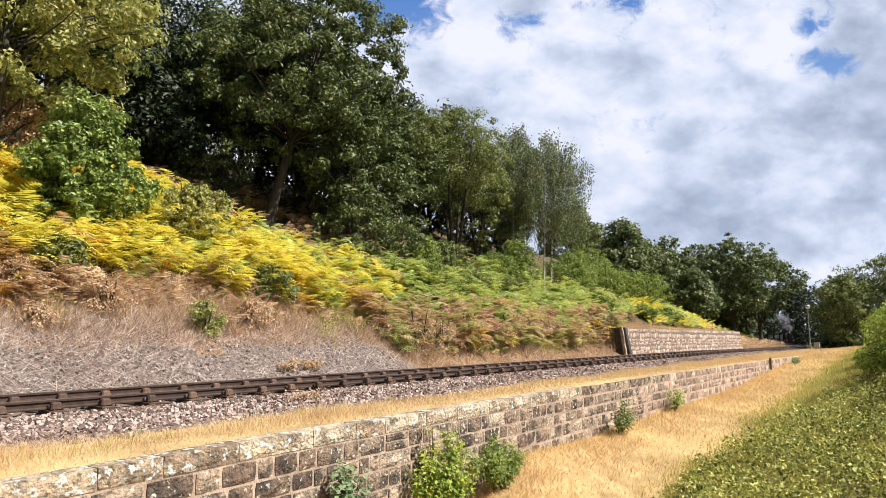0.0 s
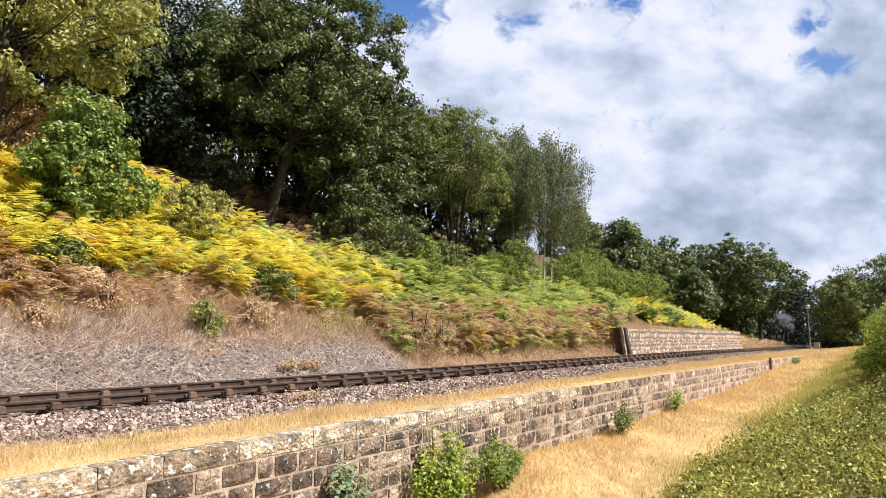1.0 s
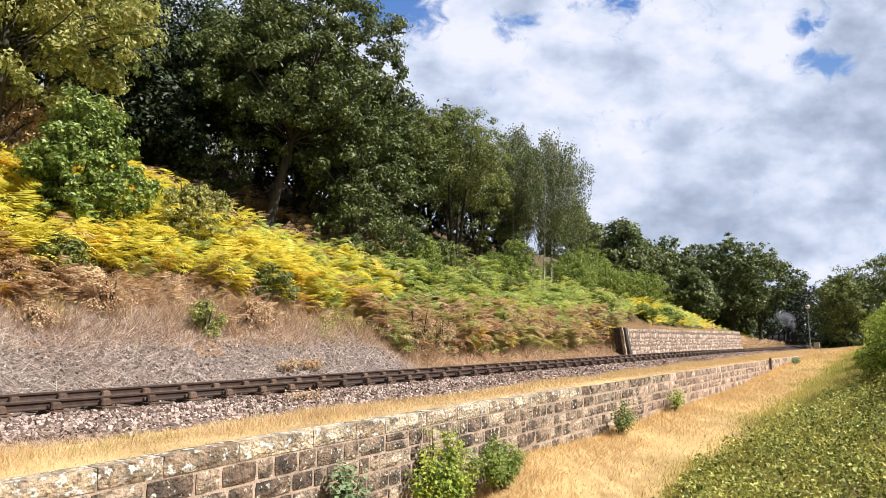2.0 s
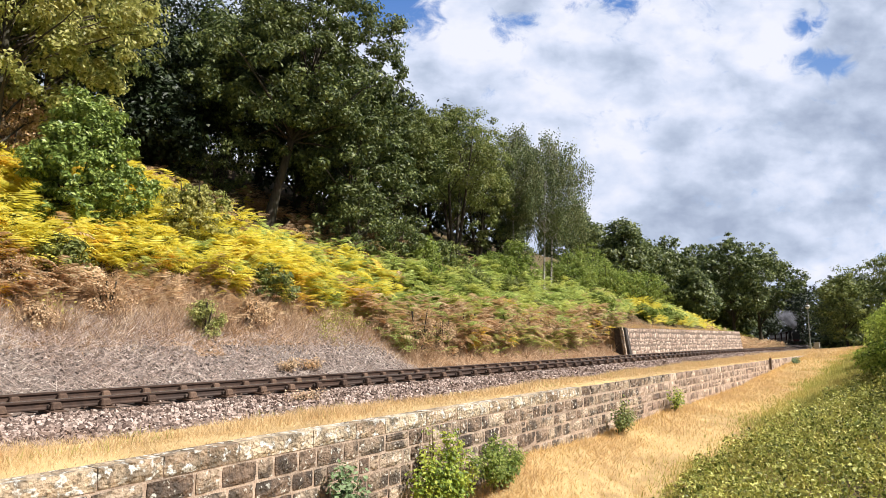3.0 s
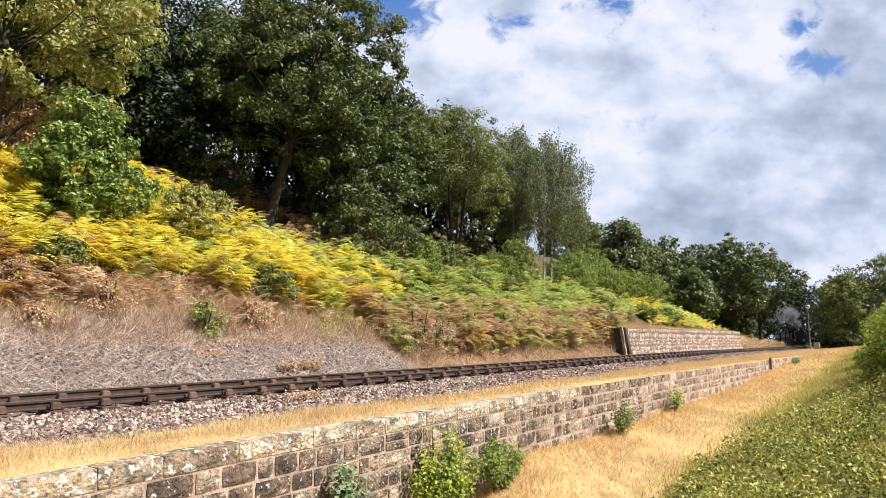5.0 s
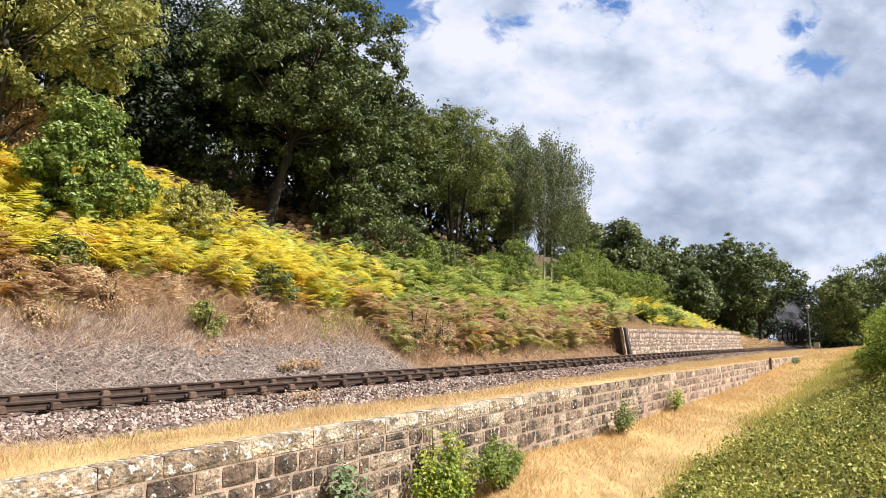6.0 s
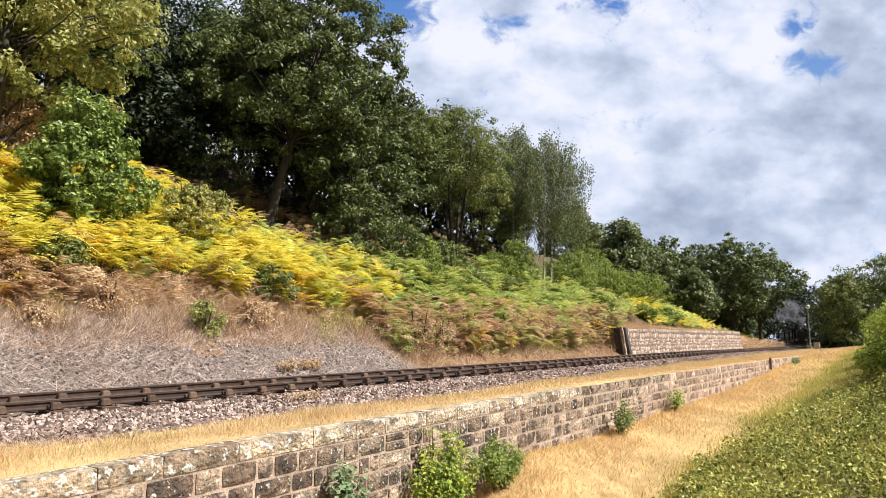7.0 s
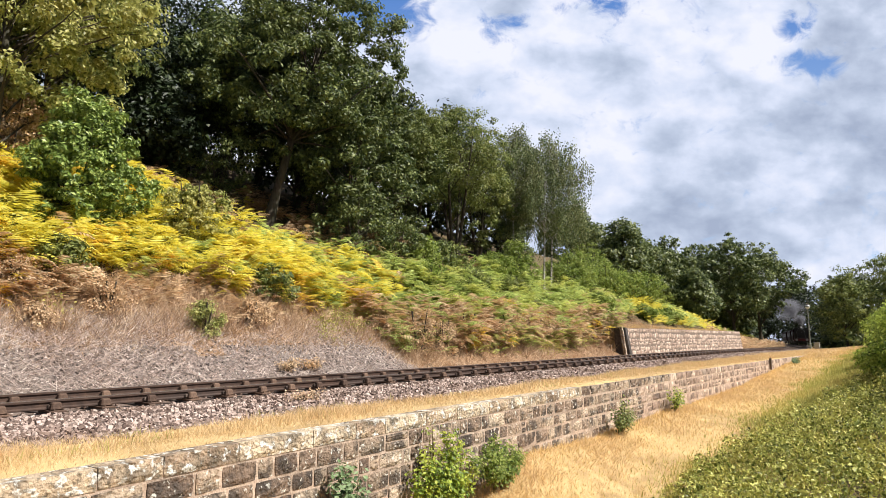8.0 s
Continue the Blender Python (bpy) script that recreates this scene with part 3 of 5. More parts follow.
def build_trees():
    T = tree
    # the big tree on the slope and its neighbours
    T("oak_tree", 21.4, 26.9, 16.5, 11.2, M_OAK, "tall dark green broadleaf tree leaning on the bracken slope", 46000, 0.22, 0.27, (0.6, 3.3), 0.17, n_clump=440, clump=0.62, seed=11, min_fork=0.34)
    T("oak_tree", 22.6, 32.8, 11.5, 8, M_OAK, "dark green woodland tree with a bare forked trunk", 14000, 0.31, 0.34, (0, 0.6), 0.25, n_clump=220, clump=0.9, seed=5)
    T("turning_tree", 8.2, 25.0, 11.5, 8.6, M_TURN, "olive and yellowing broadleaf tree over the slope", 32000, 0.19, 0.22, (0.4, 0.4), 0.2, n_clump=330, clump=0.55, seed=3)
    T("turning_tree", 11.5, 29.5, 12.5, 8.0, M_OAK2, "olive green broadleaf tree at the wood's edge", 16000, 0.24, 0.26, (0.4, 0.4), 0.2, n_clump=260, clump=0.65, seed=33)
    # woodland behind, its crowns down to the ground, canopy shade put into the leaf colour
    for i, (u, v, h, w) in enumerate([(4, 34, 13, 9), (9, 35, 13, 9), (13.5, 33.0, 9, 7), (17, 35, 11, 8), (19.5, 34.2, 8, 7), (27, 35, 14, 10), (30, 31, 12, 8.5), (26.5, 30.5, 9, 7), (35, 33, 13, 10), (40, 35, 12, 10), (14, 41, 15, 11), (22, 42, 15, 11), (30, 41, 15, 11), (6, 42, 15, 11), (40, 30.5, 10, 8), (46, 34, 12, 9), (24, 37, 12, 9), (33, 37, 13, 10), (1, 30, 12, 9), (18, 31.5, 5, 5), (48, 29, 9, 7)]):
        T("woodland_tree", u, v, h, w, M_SHADELEAF, "woodland tree with its deep shade put into the leaf colour", 6500 if u < 32 else 3200, 0.30 if u < 32 else 0.45, 0.24, (0, 0), 0.02, n_clump=170, clump=1.0, seed=20 + i, plain=True, group="woodland on the slope")
    # middle trees
    T("lime_tree", 26.3, 25.8, 10.0, 7.2, M_OAK, "dark green low-branched tree at the slope's top", 16000, 0.24, 0.2, (0, 0), 0.04, n_clump=240, clump=0.6, seed=17)
    T("lime_tree", 30.7, 26.6, 10.0, 6.0, M_OAK, "dark green low-branched tree beside the olive trees", 14000, 0.23, 0.18, (0, 0), 0.04, n_clump=200, clump=0.6, seed=18)
    T("alder_tree", 36.2, 25.4, 11.6, 8.0, M_OAK2, "olive green many-stemmed tree at the top of the bracken", 26000, 0.16, 0.15, (0, 0), 0.30, n_clump=330, clump=0.55, stems=4, seed=8)
    T("alder_tree", 34.0, 27.3, 10.4, 7.0, M_OAK2, "olive green rounded tree at the wood's edge", 18000, 0.17, 0.15, (0, 0), 0.30, n_clump=240, clump=0.55, stems=3, seed=9)
    T("alder_tree", 40.2, 26.0, 11.0, 6.0, M_OAK2, "olive green tree standing behind the birches", 13000, 0.20, 0.13, (0, 0), 0.12, n_clump=220, clump=0.5, stems=3, seed=10)
    for i, (u, v, h, w, lean) in enumerate([(44.6, 23.0, 12.6, 5.4, (0.5, 0.2)), (46.6, 23.4, 12.0, 6.4, (0.9, -0.3)), (42.3, 24.2, 13.0, 4.4, (0, 0.5)), (43.6, 24.8, 12.0, 4.6, (0.2, 0.2))]):
        T("birch_tree", u, v, h, w, M_BIRCHLEAF, "slender silver birch with drooping fine foliage", 13500, 0.15, 0.085, lean, 0.29, M_BIRCH, n_clump=200, clump=0.42, stems=1, droop=1.5, seed=14 + i, narrow=0.5, min_fork=0.4, group="birches at the wood's edge")
    # bushes on the slope
    T("sycamore_sapling", 9.6, 21.4, 4.9, 3.5, M_SAP, "bushy bright green sycamore sapling in the bracken", 24000, 0.15, 0.06, (0, 0), -0.06, n_clump=420, clump=0.30, stems=3, seed=4, category="sapling", narrow=0.5, top=1.0)
    T("hazel_bush", 13.6, 21.2, 3.3, 2.6, M_TURN, "yellowing hazel bush among the bracken", 8000, 0.13, 0.04, (0, 0), -0.1, n_clump=170, clump=0.22, stems=3, seed=6, category="bush")
    for i, (u, v, h, w, mt) in enumerate([(24.8, 23.6, 4.2, 4.6, M_OAK), (27.8, 23.6, 3.4, 3.6, M_OAK), (29.5, 23.0, 2.6, 2.2, M_SHRUB), (32.5, 23.6, 2.3, 3.0, M_OAK2), (36.9, 22.8, 2.4, 3.4, M_SHRUB), (39.5, 22.6, 3.6, 3.4, M_SHRUB), (20.5, 30.0, 3.6, 5.0, M_OAK), (41.5, 23.6, 4.0, 3.0, M_OAK)]):
        T("understory_shrub", u, v, h, w, mt, "leafy green shrub under the trees", 3600, 0.175, 0.04, (0, 0), 0.0, n_clump=150, clump=0.36, stems=4, seed=40 + i, category="shrub", group="shrubs under the trees")
    for i, (u, v, h, w) in enumerate([(49, 23.0, 3.3, 4.5), (52.4, 24.0, 3.7, 5.4), (56, 23.0, 3.4, 5.0), (60.6, 23.1, 3.9, 5.4), (65.8, 22.7, 3.8, 5.2), (48.5, 20.2, 1.6, 2.2), (57.5, 19.9, 1.5, 2.4), (62, 27, 4.5, 6), (69, 24, 3.2, 4), (63.5, 19.6, 1.6, 2.4)]):
        T("willow_shrub", u, v, h, w, M_SHRUB, "light green willow scrub above the retaining wall", 4600, 0.19, 0.04, (0, 0), 0.0, n_clump=170, clump=0.4, stems=4, seed=60 + i, category="shrub", group="scrub above the retaining wall")
    for i, (u, v, h, w, mt) in enumerate([(14.4, 17.9, 1.4, 2.2, M_OAK2), (27.6, 20.9, 1.9, 2.6, M_SHRUB), (31.7, 21.2, 1.9, 3.0, M_OAK2), (29.8, 20.2, 1.6, 2.2, M_SHRUB), (7.8, 18.2, 1.5, 1.3, M_OAK2), (36.0, 20.9, 1.6, 2.6, M_OAK2), (5.2, 19.3, 2.0, 2.0, M_OAK2), (19.6, 18.6, 1.3, 1.9, M_SHRUB), (24.4, 19.2, 1.4, 2.0, M_SHRUB)]):
        T("bramble_bush", u, v, h, w, mt, "grey-green bramble bush growing through the bracken", 2800, 0.12, 0.025, (0, 0), -0.1, n_clump=130, clump=0.24, stems=4, seed=240 + i, category="bush", group="bramble bushes in the bracken")
    T("turning_shrub", 9.3, 26.4, 3.6, 3.0, M_FERN_B, "orange-brown turning shrub below the olive tree", 5000, 0.12, 0.04, (0, 0), 0.0, n_clump=140, clump=0.26, stems=3, seed=260, category="shrub")
    # dying bushes along the foot of the slope
    for i, (u, v, h, w, mt) in enumerate([(10.3, 15.3, 1.1, 0.9, M_TURN), (6.3, 15.6, 0.7, 0.9, M_FERN_B), (12.2, 15.9, 0.9, 1.2, M_FERN_B), (8.2, 16.4, 1.1, 1.2, M_FERN_B), (18.4, 16.3, 1.2, 1.5, M_FERN_B), (19.6, 15.4, 2.0, 2.3, M_FERN_B), (21.3, 15.6, 1.5, 1.6, M_FERN_B), (23.5, 15.9, 1.7, 2.0, M_TURN), (27.8, 16.3, 1.5, 2.0, M_FERN_B), (31, 16.3, 1.5, 1.9, M_FERN_B), (33.8, 16.3, 1.6, 2.0, M_TURN), (38.0, 16.2, 1.5, 2.0, M_FERN_B), (6.6, 17.6, 1.2, 1.3, M_FERN_B), (4.6, 18.0, 1.5, 1.8, M_FERN_B)]):
        T("dying_bush", u, v, h, w, mt, "browning scrubby bush at the foot of the slope", 2400, 0.075, 0.02, (0, 0), -0.1, n_clump=80, clump=0.2, stems=4, seed=210 + i, category="bush", group="bushes at the slope's foot")
    # far wood
    for i, (u, v, h, w) in enumerate([(83.3, 31.4, 10.4, 8.4), (89, 30.5, 10.5, 8), (97, 29.7, 13.8, 9.9), (105.7, 26.4, 14.0, 8.2), (102.6, 22.0, 16.2, 12.0), (110.5, 19.9, 16.2, 11.8), (93.9, 25.3, 8.9, 7.8), (100, 33, 13, 10), (112, 30, 15, 12), (125, 27.5, 14, 11), (138, 31, 14, 11), (78, 36, 9, 8), (92, 37, 10, 9), (122, 25.5, 10, 7), (116, 24.5, 11, 8), (130, 33, 13, 11), (146, 35, 14, 12), (118, 34, 13, 11)]):
        T("far_oak_tree", u, v, h, w, M_OAK, "round-headed dark green tree beyond the cutting", 12000, 0.42, 0.28, (0, 0), 0.10 if i not in (4, 5) else 0.2 if i == 4 else 0.26, n_clump=300, clump=0.9, seed=80 + i, plain=True, group="far wood")
    # trees at the far end and on the right; (158, 14.0) to (208, 19.4) added to shade the train
    for i, (u, v, h, w) in enumerate([(94.6, 7.3, 10.6, 6.4), (116.4, 10.0, 11.6, 6.5), (103, 3.6, 12.5, 8.5), (108, 6.4, 12.0, 7.5), (112, 8.6, 11.0, 6.5), (97, 1.2, 11.5, 7), (128, 11.0, 11.5, 7), (149.7, 13.3, 12.8, 7.6), (138, 12.2, 12, 7), (168, 15.2, 14.5, 8), (190, 17.3, 16, 9), (215, 19, 18, 11), (245, 21, 24, 14), (300, 56, 27, 20), (240, 60, 15, 14), (222, 54, 13, 11), (198, 45, 13, 10), (178, 38.5, 13, 10), (160, 34, 13, 9), (310, 40, 28, 20), (305, 75, 17, 20), (270, 68, 15, 14), (280, 34, 27, 14), (270, 37, 25, 12), (290, 42.5, 27, 15), (262, 33.5, 24, 11), (302, 48, 27, 15), (158, 14.0, 13.5, 7.5), (178, 16.2, 14.5, 8), (184, 17.0, 14, 8), (200, 18.4, 15, 8.5), (208, 19.4, 16, 9), (150, 26.2, 9, 6), (168, 30.0, 10, 7), (185, 34.5, 11, 8), (205, 39.5, 12, 9), (225, 44.5, 13, 10)]):
        # from the thirteenth tree on, the dark behind the train is in the leaf colour
        T("lineside_tree", u, v, h, w, M_OAK2 if i in (0, 2, 5) else M_OAK if i < 6 else M_SHADELEAF if i > 11 else M_OAK, "green tree standing beside the line", 8000 if i < 6 else 2800, 0.8 if u > 225 else 0.46 if u > 120 else 0.29, 0.2, (0, 0), 0.03, n_clump=160, clump=0.85, seed=110 + i, plain=True, group="trees beside the far line")
    for i, (u, v, h, w) in enumerate([(120, 10.7, 3, 6), (140, 13.1, 3, 6), (170, 15.5, 4, 8), (200, 19, 4, 8), (230, 22, 5, 10), (165, 31.5, 5, 7), (190, 37, 5, 7), (215, 44, 6, 8), (240, 51.5, 6, 10), (150, 28.6, 4, 6), (275, 38, 8, 11), (294, 44.5, 8, 11), (262, 34, 6, 9), (308, 54, 10, 26), (255, 66, 9, 18), (110, 10.2, 2.5, 5), (100, 6.6, 2.5, 5), (86, 3.4, 2.5, 5), (150, 33, 4, 8), (130, 27, 4, 8), (175, 40, 5, 8), (119, 24, 3, 6), (200, 48, 6, 10), (285, 34, 9, 16), (240, 26, 6, 12)]):
        # bushes past u = 118 have their shade coloured into the leaves
        T("lineside_shrub", u, v, h, w, M_SHADELEAF if u > 118 else M_OAK, "dark green bush beside the far line", 1300, 0.75 if u > 225 else 0.55, 0.06, (0, 0), -0.25, n_clump=110, clump=0.8, stems=3, seed=170 + i, plain=True, category="shrub", group="bushes beside the far line")
    for i, (u, v, h, w) in enumerate([(16.2, -0.9, 2.2, 1.9), (19.4, -0.1, 2.4, 2.2), (22.2, -0.2, 2.6, 2.5), (23.8, 0.5, 1.6, 1.7), (27.5, 0.1, 2.4, 2.5), (33, 0.3, 2.3, 2.6), (40, 0.3, 2.3, 3.0), (50, 0.7, 2.5, 3.4), (62, 1.3, 3.0, 4.0), (76, 2.0, 3.6, 4.6)]):
        T("hedge_shrub", u, v, h, w, M_HEDGE, "dense bright green hedgerow shrub beside the dry path", 15000 if i < 4 else 6000, 0.068 + 0.018 * i, 0.04, (0, 0), -0.05, n_clump=260, clump=0.26 + 0.04 * i, stems=5, seed=140 + i, category="shrub", group="hedgerow beside the path")


build_trees()


# ---- ground cover ----
def on_ground(u, v, dz=0.0):
    return np.stack([-v, u, ground_z(u, v) + dz], 1)


BLADE_F = [(0, 1, 2)]


def blades(name, u, v, height, width, mat, label, category, lean=0.35, dz=-0.01):
    """Single blades of grass or stalks, each tapering and bent over."""
    n = len(u)
    nor = np.stack([rng.normal(size=n) * lean, rng.normal(size=n) * lean, np.ones(n)], 1)
    M = frames_for(nor, np.ones(n))
    M = M * np.stack([width, height, height], 1)[:, None, :]
    V, F = piled(BLADE_V, BLADE_F, M, on_ground(u, v, dz))
    return tagged(mesh_of(name, V, F, mat), label, category, kind="stuff")


def frond_template(pairs=7):
    """Pinnae in pairs along an arching stalk, each one thin triangle."""
    V, F = [], []
    for s in (-1, 1):
        for i in range(pairs):
            t = 0.10 + 0.9 * i / pairs
            x, z = 0.92 * t, 0.55 * t - 0.55 * t * t
            ln = 0.36 * (1 - t) ** 0.75 * min(1, 0.55 + 2.2 * t) + 0.03
            w = 0.072
            b = len(V)
            V += [(x - w * 0.55, 0, z), (x + w * 0.85, 0, z + 0.012), (x + 0.10 * ln / 0.3 + w * 0.45, s * ln, z - 0.12 * ln)]
            F.append((b, b + 1, b + 2) if s > 0 else (b + 1, b, b + 2))
    b = len(V)
    V += [(0, -0.008, -0.02), (0, 0.008, -0.02), (0.6, 0.0, 0.135)]
    F.append((b, b + 1, b + 2))
    return V, F


FROND = frond_template()


def fronds(name, u, v, size, mat, label, rise=0.6, lift=0.55):
    n = len(u)
    yaw = rng.uniform(0, 2 * math.pi, n)
    # fronds lean out of the slope, towards the light
    dirx = np.cos(yaw) + 0.35
    diry = np.sin(yaw)
    x = unit(np.stack([dirx, diry, rise * rng.uniform(-0.3, 1.3, n)], 1))
    y = unit(np.cross(np.tile([0.0, 0.0, 1.0], (n, 1)), x) + rng.normal(size=(n, 3)) * 0.18)
    z = np.cross(x, y)
    M = np.stack([x, y, z], 2) * size[:, None, None]
    V, F = piled(FROND[0], FROND[1], M, on_ground(u, v) + np.array([0, 0, 1.0]) * (lift * size * rng.random(n))[:, None])
    return tagged(mesh_of(name, V, F, mat), label, "bracken", kind="stuff")


def bracken(names, u, v, tall, kinds, per=13):
    """Plants of arching fronds round a stalk; kinds picks each plant's entry of names (name, material, label)."""
    for k, (name, mat, label) in enumerate(names):
        sel = np.flatnonzero(kinds == k)
        if not len(sel):
            continue
        n = len(sel) * per
        who = np.repeat(sel, per)
        yaw = rng.uniform(0, 2 * math.pi, n)
        out = np.stack([np.cos(yaw) + 0.55, np.sin(yaw) - 0.25, np.zeros(n)], 1)
        level = rng.random(n) ** 0.7
        hgt = tall[who] * (0.35 + 0.75 * level)
        x = unit(out + np.array([0, 0, 1.0]) * (rng.uniform(-0.95, 0.10, n) + 0.35 * level)[:, None])
        y = unit(np.cross(np.tile([0.0, 0.0, 1.0], (n, 1)), x) + rng.normal(size=(n, 3)) * 0.16)
        M = np.stack([x, y, np.cross(x, y)], 2) * (rng.uniform(0.55, 0.95, n) * (0.6 + 0.35 * tall[who]))[:, None, None]
        at = on_ground(u[who], v[who]) + unit(out) * (0.16 * rng.random(n))[:, None]
        at[:, 2] += hgt
        V, F = piled(FROND[0], FROND[1], M, at)
        tagged(mesh_of(name, V, F, mat), label, "bracken", kind="stuff")


def spread(n, u0, u1, v0, v1, power=1.0):
    return u0 + (u1 - u0) * rng.random(n) ** power, v0 + (v1 - v0) * rng.random(n)


def build_cover():
    # bracken plants: yellow on the near slope, greener further on, browned along the lower edge
    sorts = [("yellow_bracken", M_FERN_Y, "golden yellow bracken plants covering the slope"), ("orange_bracken", M_FERN_O, "orange turning bracken plants on the slope"),
             ("green_bracken", M_FERN_G, "yellow-green bracken plants covering the slope"), ("brown_bracken", M_FERN_B, "rusty brown dying bracken on the slope")]
    u, v = spread(4100, 2, 54, 16.6, 31.5, 1.25)
    vv = v - bend(u)
    low = lerp_table(u, [2, 6, 10, 14, 18, 22, 30, 39, 42, 54], [18.6, 18.3, 18.0, 17.5, 16.9, 17.2, 17.4, 17.6, 18.8, 19.4]) + 0.55 * waves(u, v, 1.8, 1)
    # uphill of this line tree shade is put in as browner, sparser, shorter plants
    shade = lerp_table(u, [2, 15, 16.3, 17.5, 20.6, 24, 54], [28.0, 27.5, 25.0, 23.5, 23.8, 22.7, 23.5]) + 0.5 * waves(u, v, 1.5, 3)
    keep = (vv > low) & (rng.random(len(u)) < 1.0 - 0.6 * smooth(0, 1.5, v - shade)) & (waves(u, v, 0.8, 4) > -0.34)
    keep &= ~((u > 40) & (vv > 22.5))
    u, v, shade = u[keep], v[keep], shade[keep]
    kinds = np.where(rng.random(len(u)) < smooth(17, 26, u + 3.5 * waves(u, v, 3, 5)) * 0.92 + 0.10, 2, 0)
    kinds[(kinds == 0) & (waves(u, v, 1.3, 8) + 0.5 * rng.normal(size=len(u)) > 0.85)] = 1
    kinds[rng.random(len(u)) < 0.03 + 0.85 * smooth(-0.3, 0.6, v - shade)] = 3
    bracken(sorts, u, v, rng.uniform(0.55, 1.15, len(u)) * (1 + 0.42 * waves(u, v, 1.1, 7)) * (1 - 0.5 * smooth(-0.3, 0.6, v - shade)), kinds)
    # rusty plants between the green and the track, and dead ones at the near end
    u, v = spread(420, 17.6, 41, 15.2, 18.0)
    v = v + bend(u)
    k = ~((u > 37.3) & (v - bend(u) < 15.4)) & (waves(u, v, 0.9, 9) > -0.35)
    u, v = u[k], v[k]
    kinds = np.where(rng.random(len(u)) < 0.27, 2, np.where(rng.random(len(u)) < 0.08, 1, 3))
    bracken(sorts, u, v, rng.uniform(0.6, 1.25, len(u)), kinds)
    u, v = spread(75, 2.5, 8.0, 16.6, 19.2)
    bracken(sorts, u, v, rng.uniform(0.4, 0.9, len(u)), np.where(rng.random(len(u)) < 0.15, 1, 3))
    u, v = spread(700, 18, 37, 15.2, 19.0)
    fronds("green_bracken", u, v + bend(u), rng.uniform(0.5, 0.9, len(u)), M_FERN_G, "green bracken fronds beside the track")
    u, v = spread(4600, 56, 120, 18.4, 27)
    v = v + bend(u)
    k = waves(u, v, 3.5, 2) > -0.12
    fronds("yellow_bracken", u[k], v[k], rng.uniform(0.7, 1.3, k.sum()), M_FERN_Y, "patches of golden bracken on the far slope")
    fronds("green_bracken", u[~k], v[~k], rng.uniform(0.8, 1.4, (~k).sum()), M_FERN_G, "green bracken on the far slope")
    u, v = spread(2500, 74, 130, 14.3, 18)
    fronds("brown_bracken", u, v + bend(u), rng.uniform(0.5, 1.0, len(u)), M_FERN_B, "brown bracken beside the far track")
    # green undergrowth between the ferns
    n = 15000
    cu, cv = spread(150, 3, 46, 18.4, 25)
    pick = rng.integers(0, 150, n)
    u, v = cu[pick] + rng.normal(size=n) * 0.35, cv[pick] + rng.normal(size=n) * 0.35
    pts = on_ground(u, v) + np.array([0, 0, 1.0]) * rng.uniform(0.1, 0.75, n)[:, None]
    tagged(leaf_cloud("slope_undergrowth", pts, rng.normal(size=pts.shape), rng.uniform(0.07, 0.13, n), M_SHRUB, None, jitter=0.6), "green bramble undergrowth between the bracken", "undergrowth", kind="stuff")
    # dead stalks and dry grass at the foot of the slope
    u, v = spread(70000, 1.5, 54, 14.3, 19.4, 1.3)
    v = v + bend(u)
    h = rng.uniform(0.15, 0.7, len(u)) * (0.45 + 0.55 * smooth(14.4, 15.6, v - bend(u))) * (0.6 + 0.6 * smooth(-0.3, 0.6, waves(u, v, 0.7, 3)))
    k = (rng.random(len(u)) < 0.15 + 0.85 * smooth(14.35, 15.0, v - bend(u))) | (u > 18)
    k &= ~((u > 37.8) & (v - bend(u) < 15.0))
    blades("dead_stalks", u[k], v[k], h[k], rng.uniform(0.009, 0.018, k.sum()), M_STALK, "bleached dead stalks and dry grass on the cutting foot", "dry grass", 1.05)
    u, v = spread(30000, 1.0, 18, 13.8, 16.6, 1.0)
    h = rng.uniform(0.15, 0.5, len(u))
    k = rng.random(len(u)) < 1 - 0.72 * smooth(7.5, 12, u + 0.9 * (16 - v))
    blades("straw_litter", u[k], v[k], h[k], rng.uniform(0.008, 0.014, k.sum()), M_LITTER, "pale flattened straw lying over grey spoil", "straw", 2.2, 0.03)
    n = 14000
    cu, cv = spread(150, 2, 38, 14.9, 18.4)
    pick = rng.integers(0, 150, n)
    u, v = cu[pick] + rng.normal(size=n) * 0.22, cv[pick] + rng.normal(size=n) * 0.22
    blades("dead_weed_clumps", u, v, rng.uniform(0.3, 0.9, n), rng.uniform(0.008, 0.018, n), M_STALK, "brown dead weed clumps standing in dry grass", "weeds", 0.6)
    cu, cv = spread(26, 3, 36, 15.0, 18.6)
    pick = rng.integers(0, 26, 5200)
    u, v = cu[pick] + rng.normal(size=5200) * 0.25, cv[pick] + rng.normal(size=5200) * 0.25
    pts = on_ground(u, v) + np.array([0, 0, 1.0]) * rng.uniform(0.05, 0.6, 5200)[:, None]
    tagged(leaf_cloud("green_weeds", pts, rng.normal(size=pts.shape), rng.uniform(0.05, 0.10, 5200), M_GREENGRASS, None), "small green weeds among the dead stalks", "weeds", kind="stuff")
    # stones over the spoil
    n = 7500
    u, v = spread(n, 1.0, 18.2, 13.6, 15.4)
    tv, tf = rock_template(9)
    V, F = piled(tv, tf, frames_for(rng.normal(size=(n, 3)), 0.02 + 0.075 * rng.random(n) ** 2.2), on_ground(u, v, 0.0))
    tagged(mesh_of("spoil_stones", V, F, M_SPOILSTONE), "small grey stones scattered on the spoil bank", "stones", kind="stuff")
    u, v = spread(1300, 2, 18.5, 15.6, 18.8)
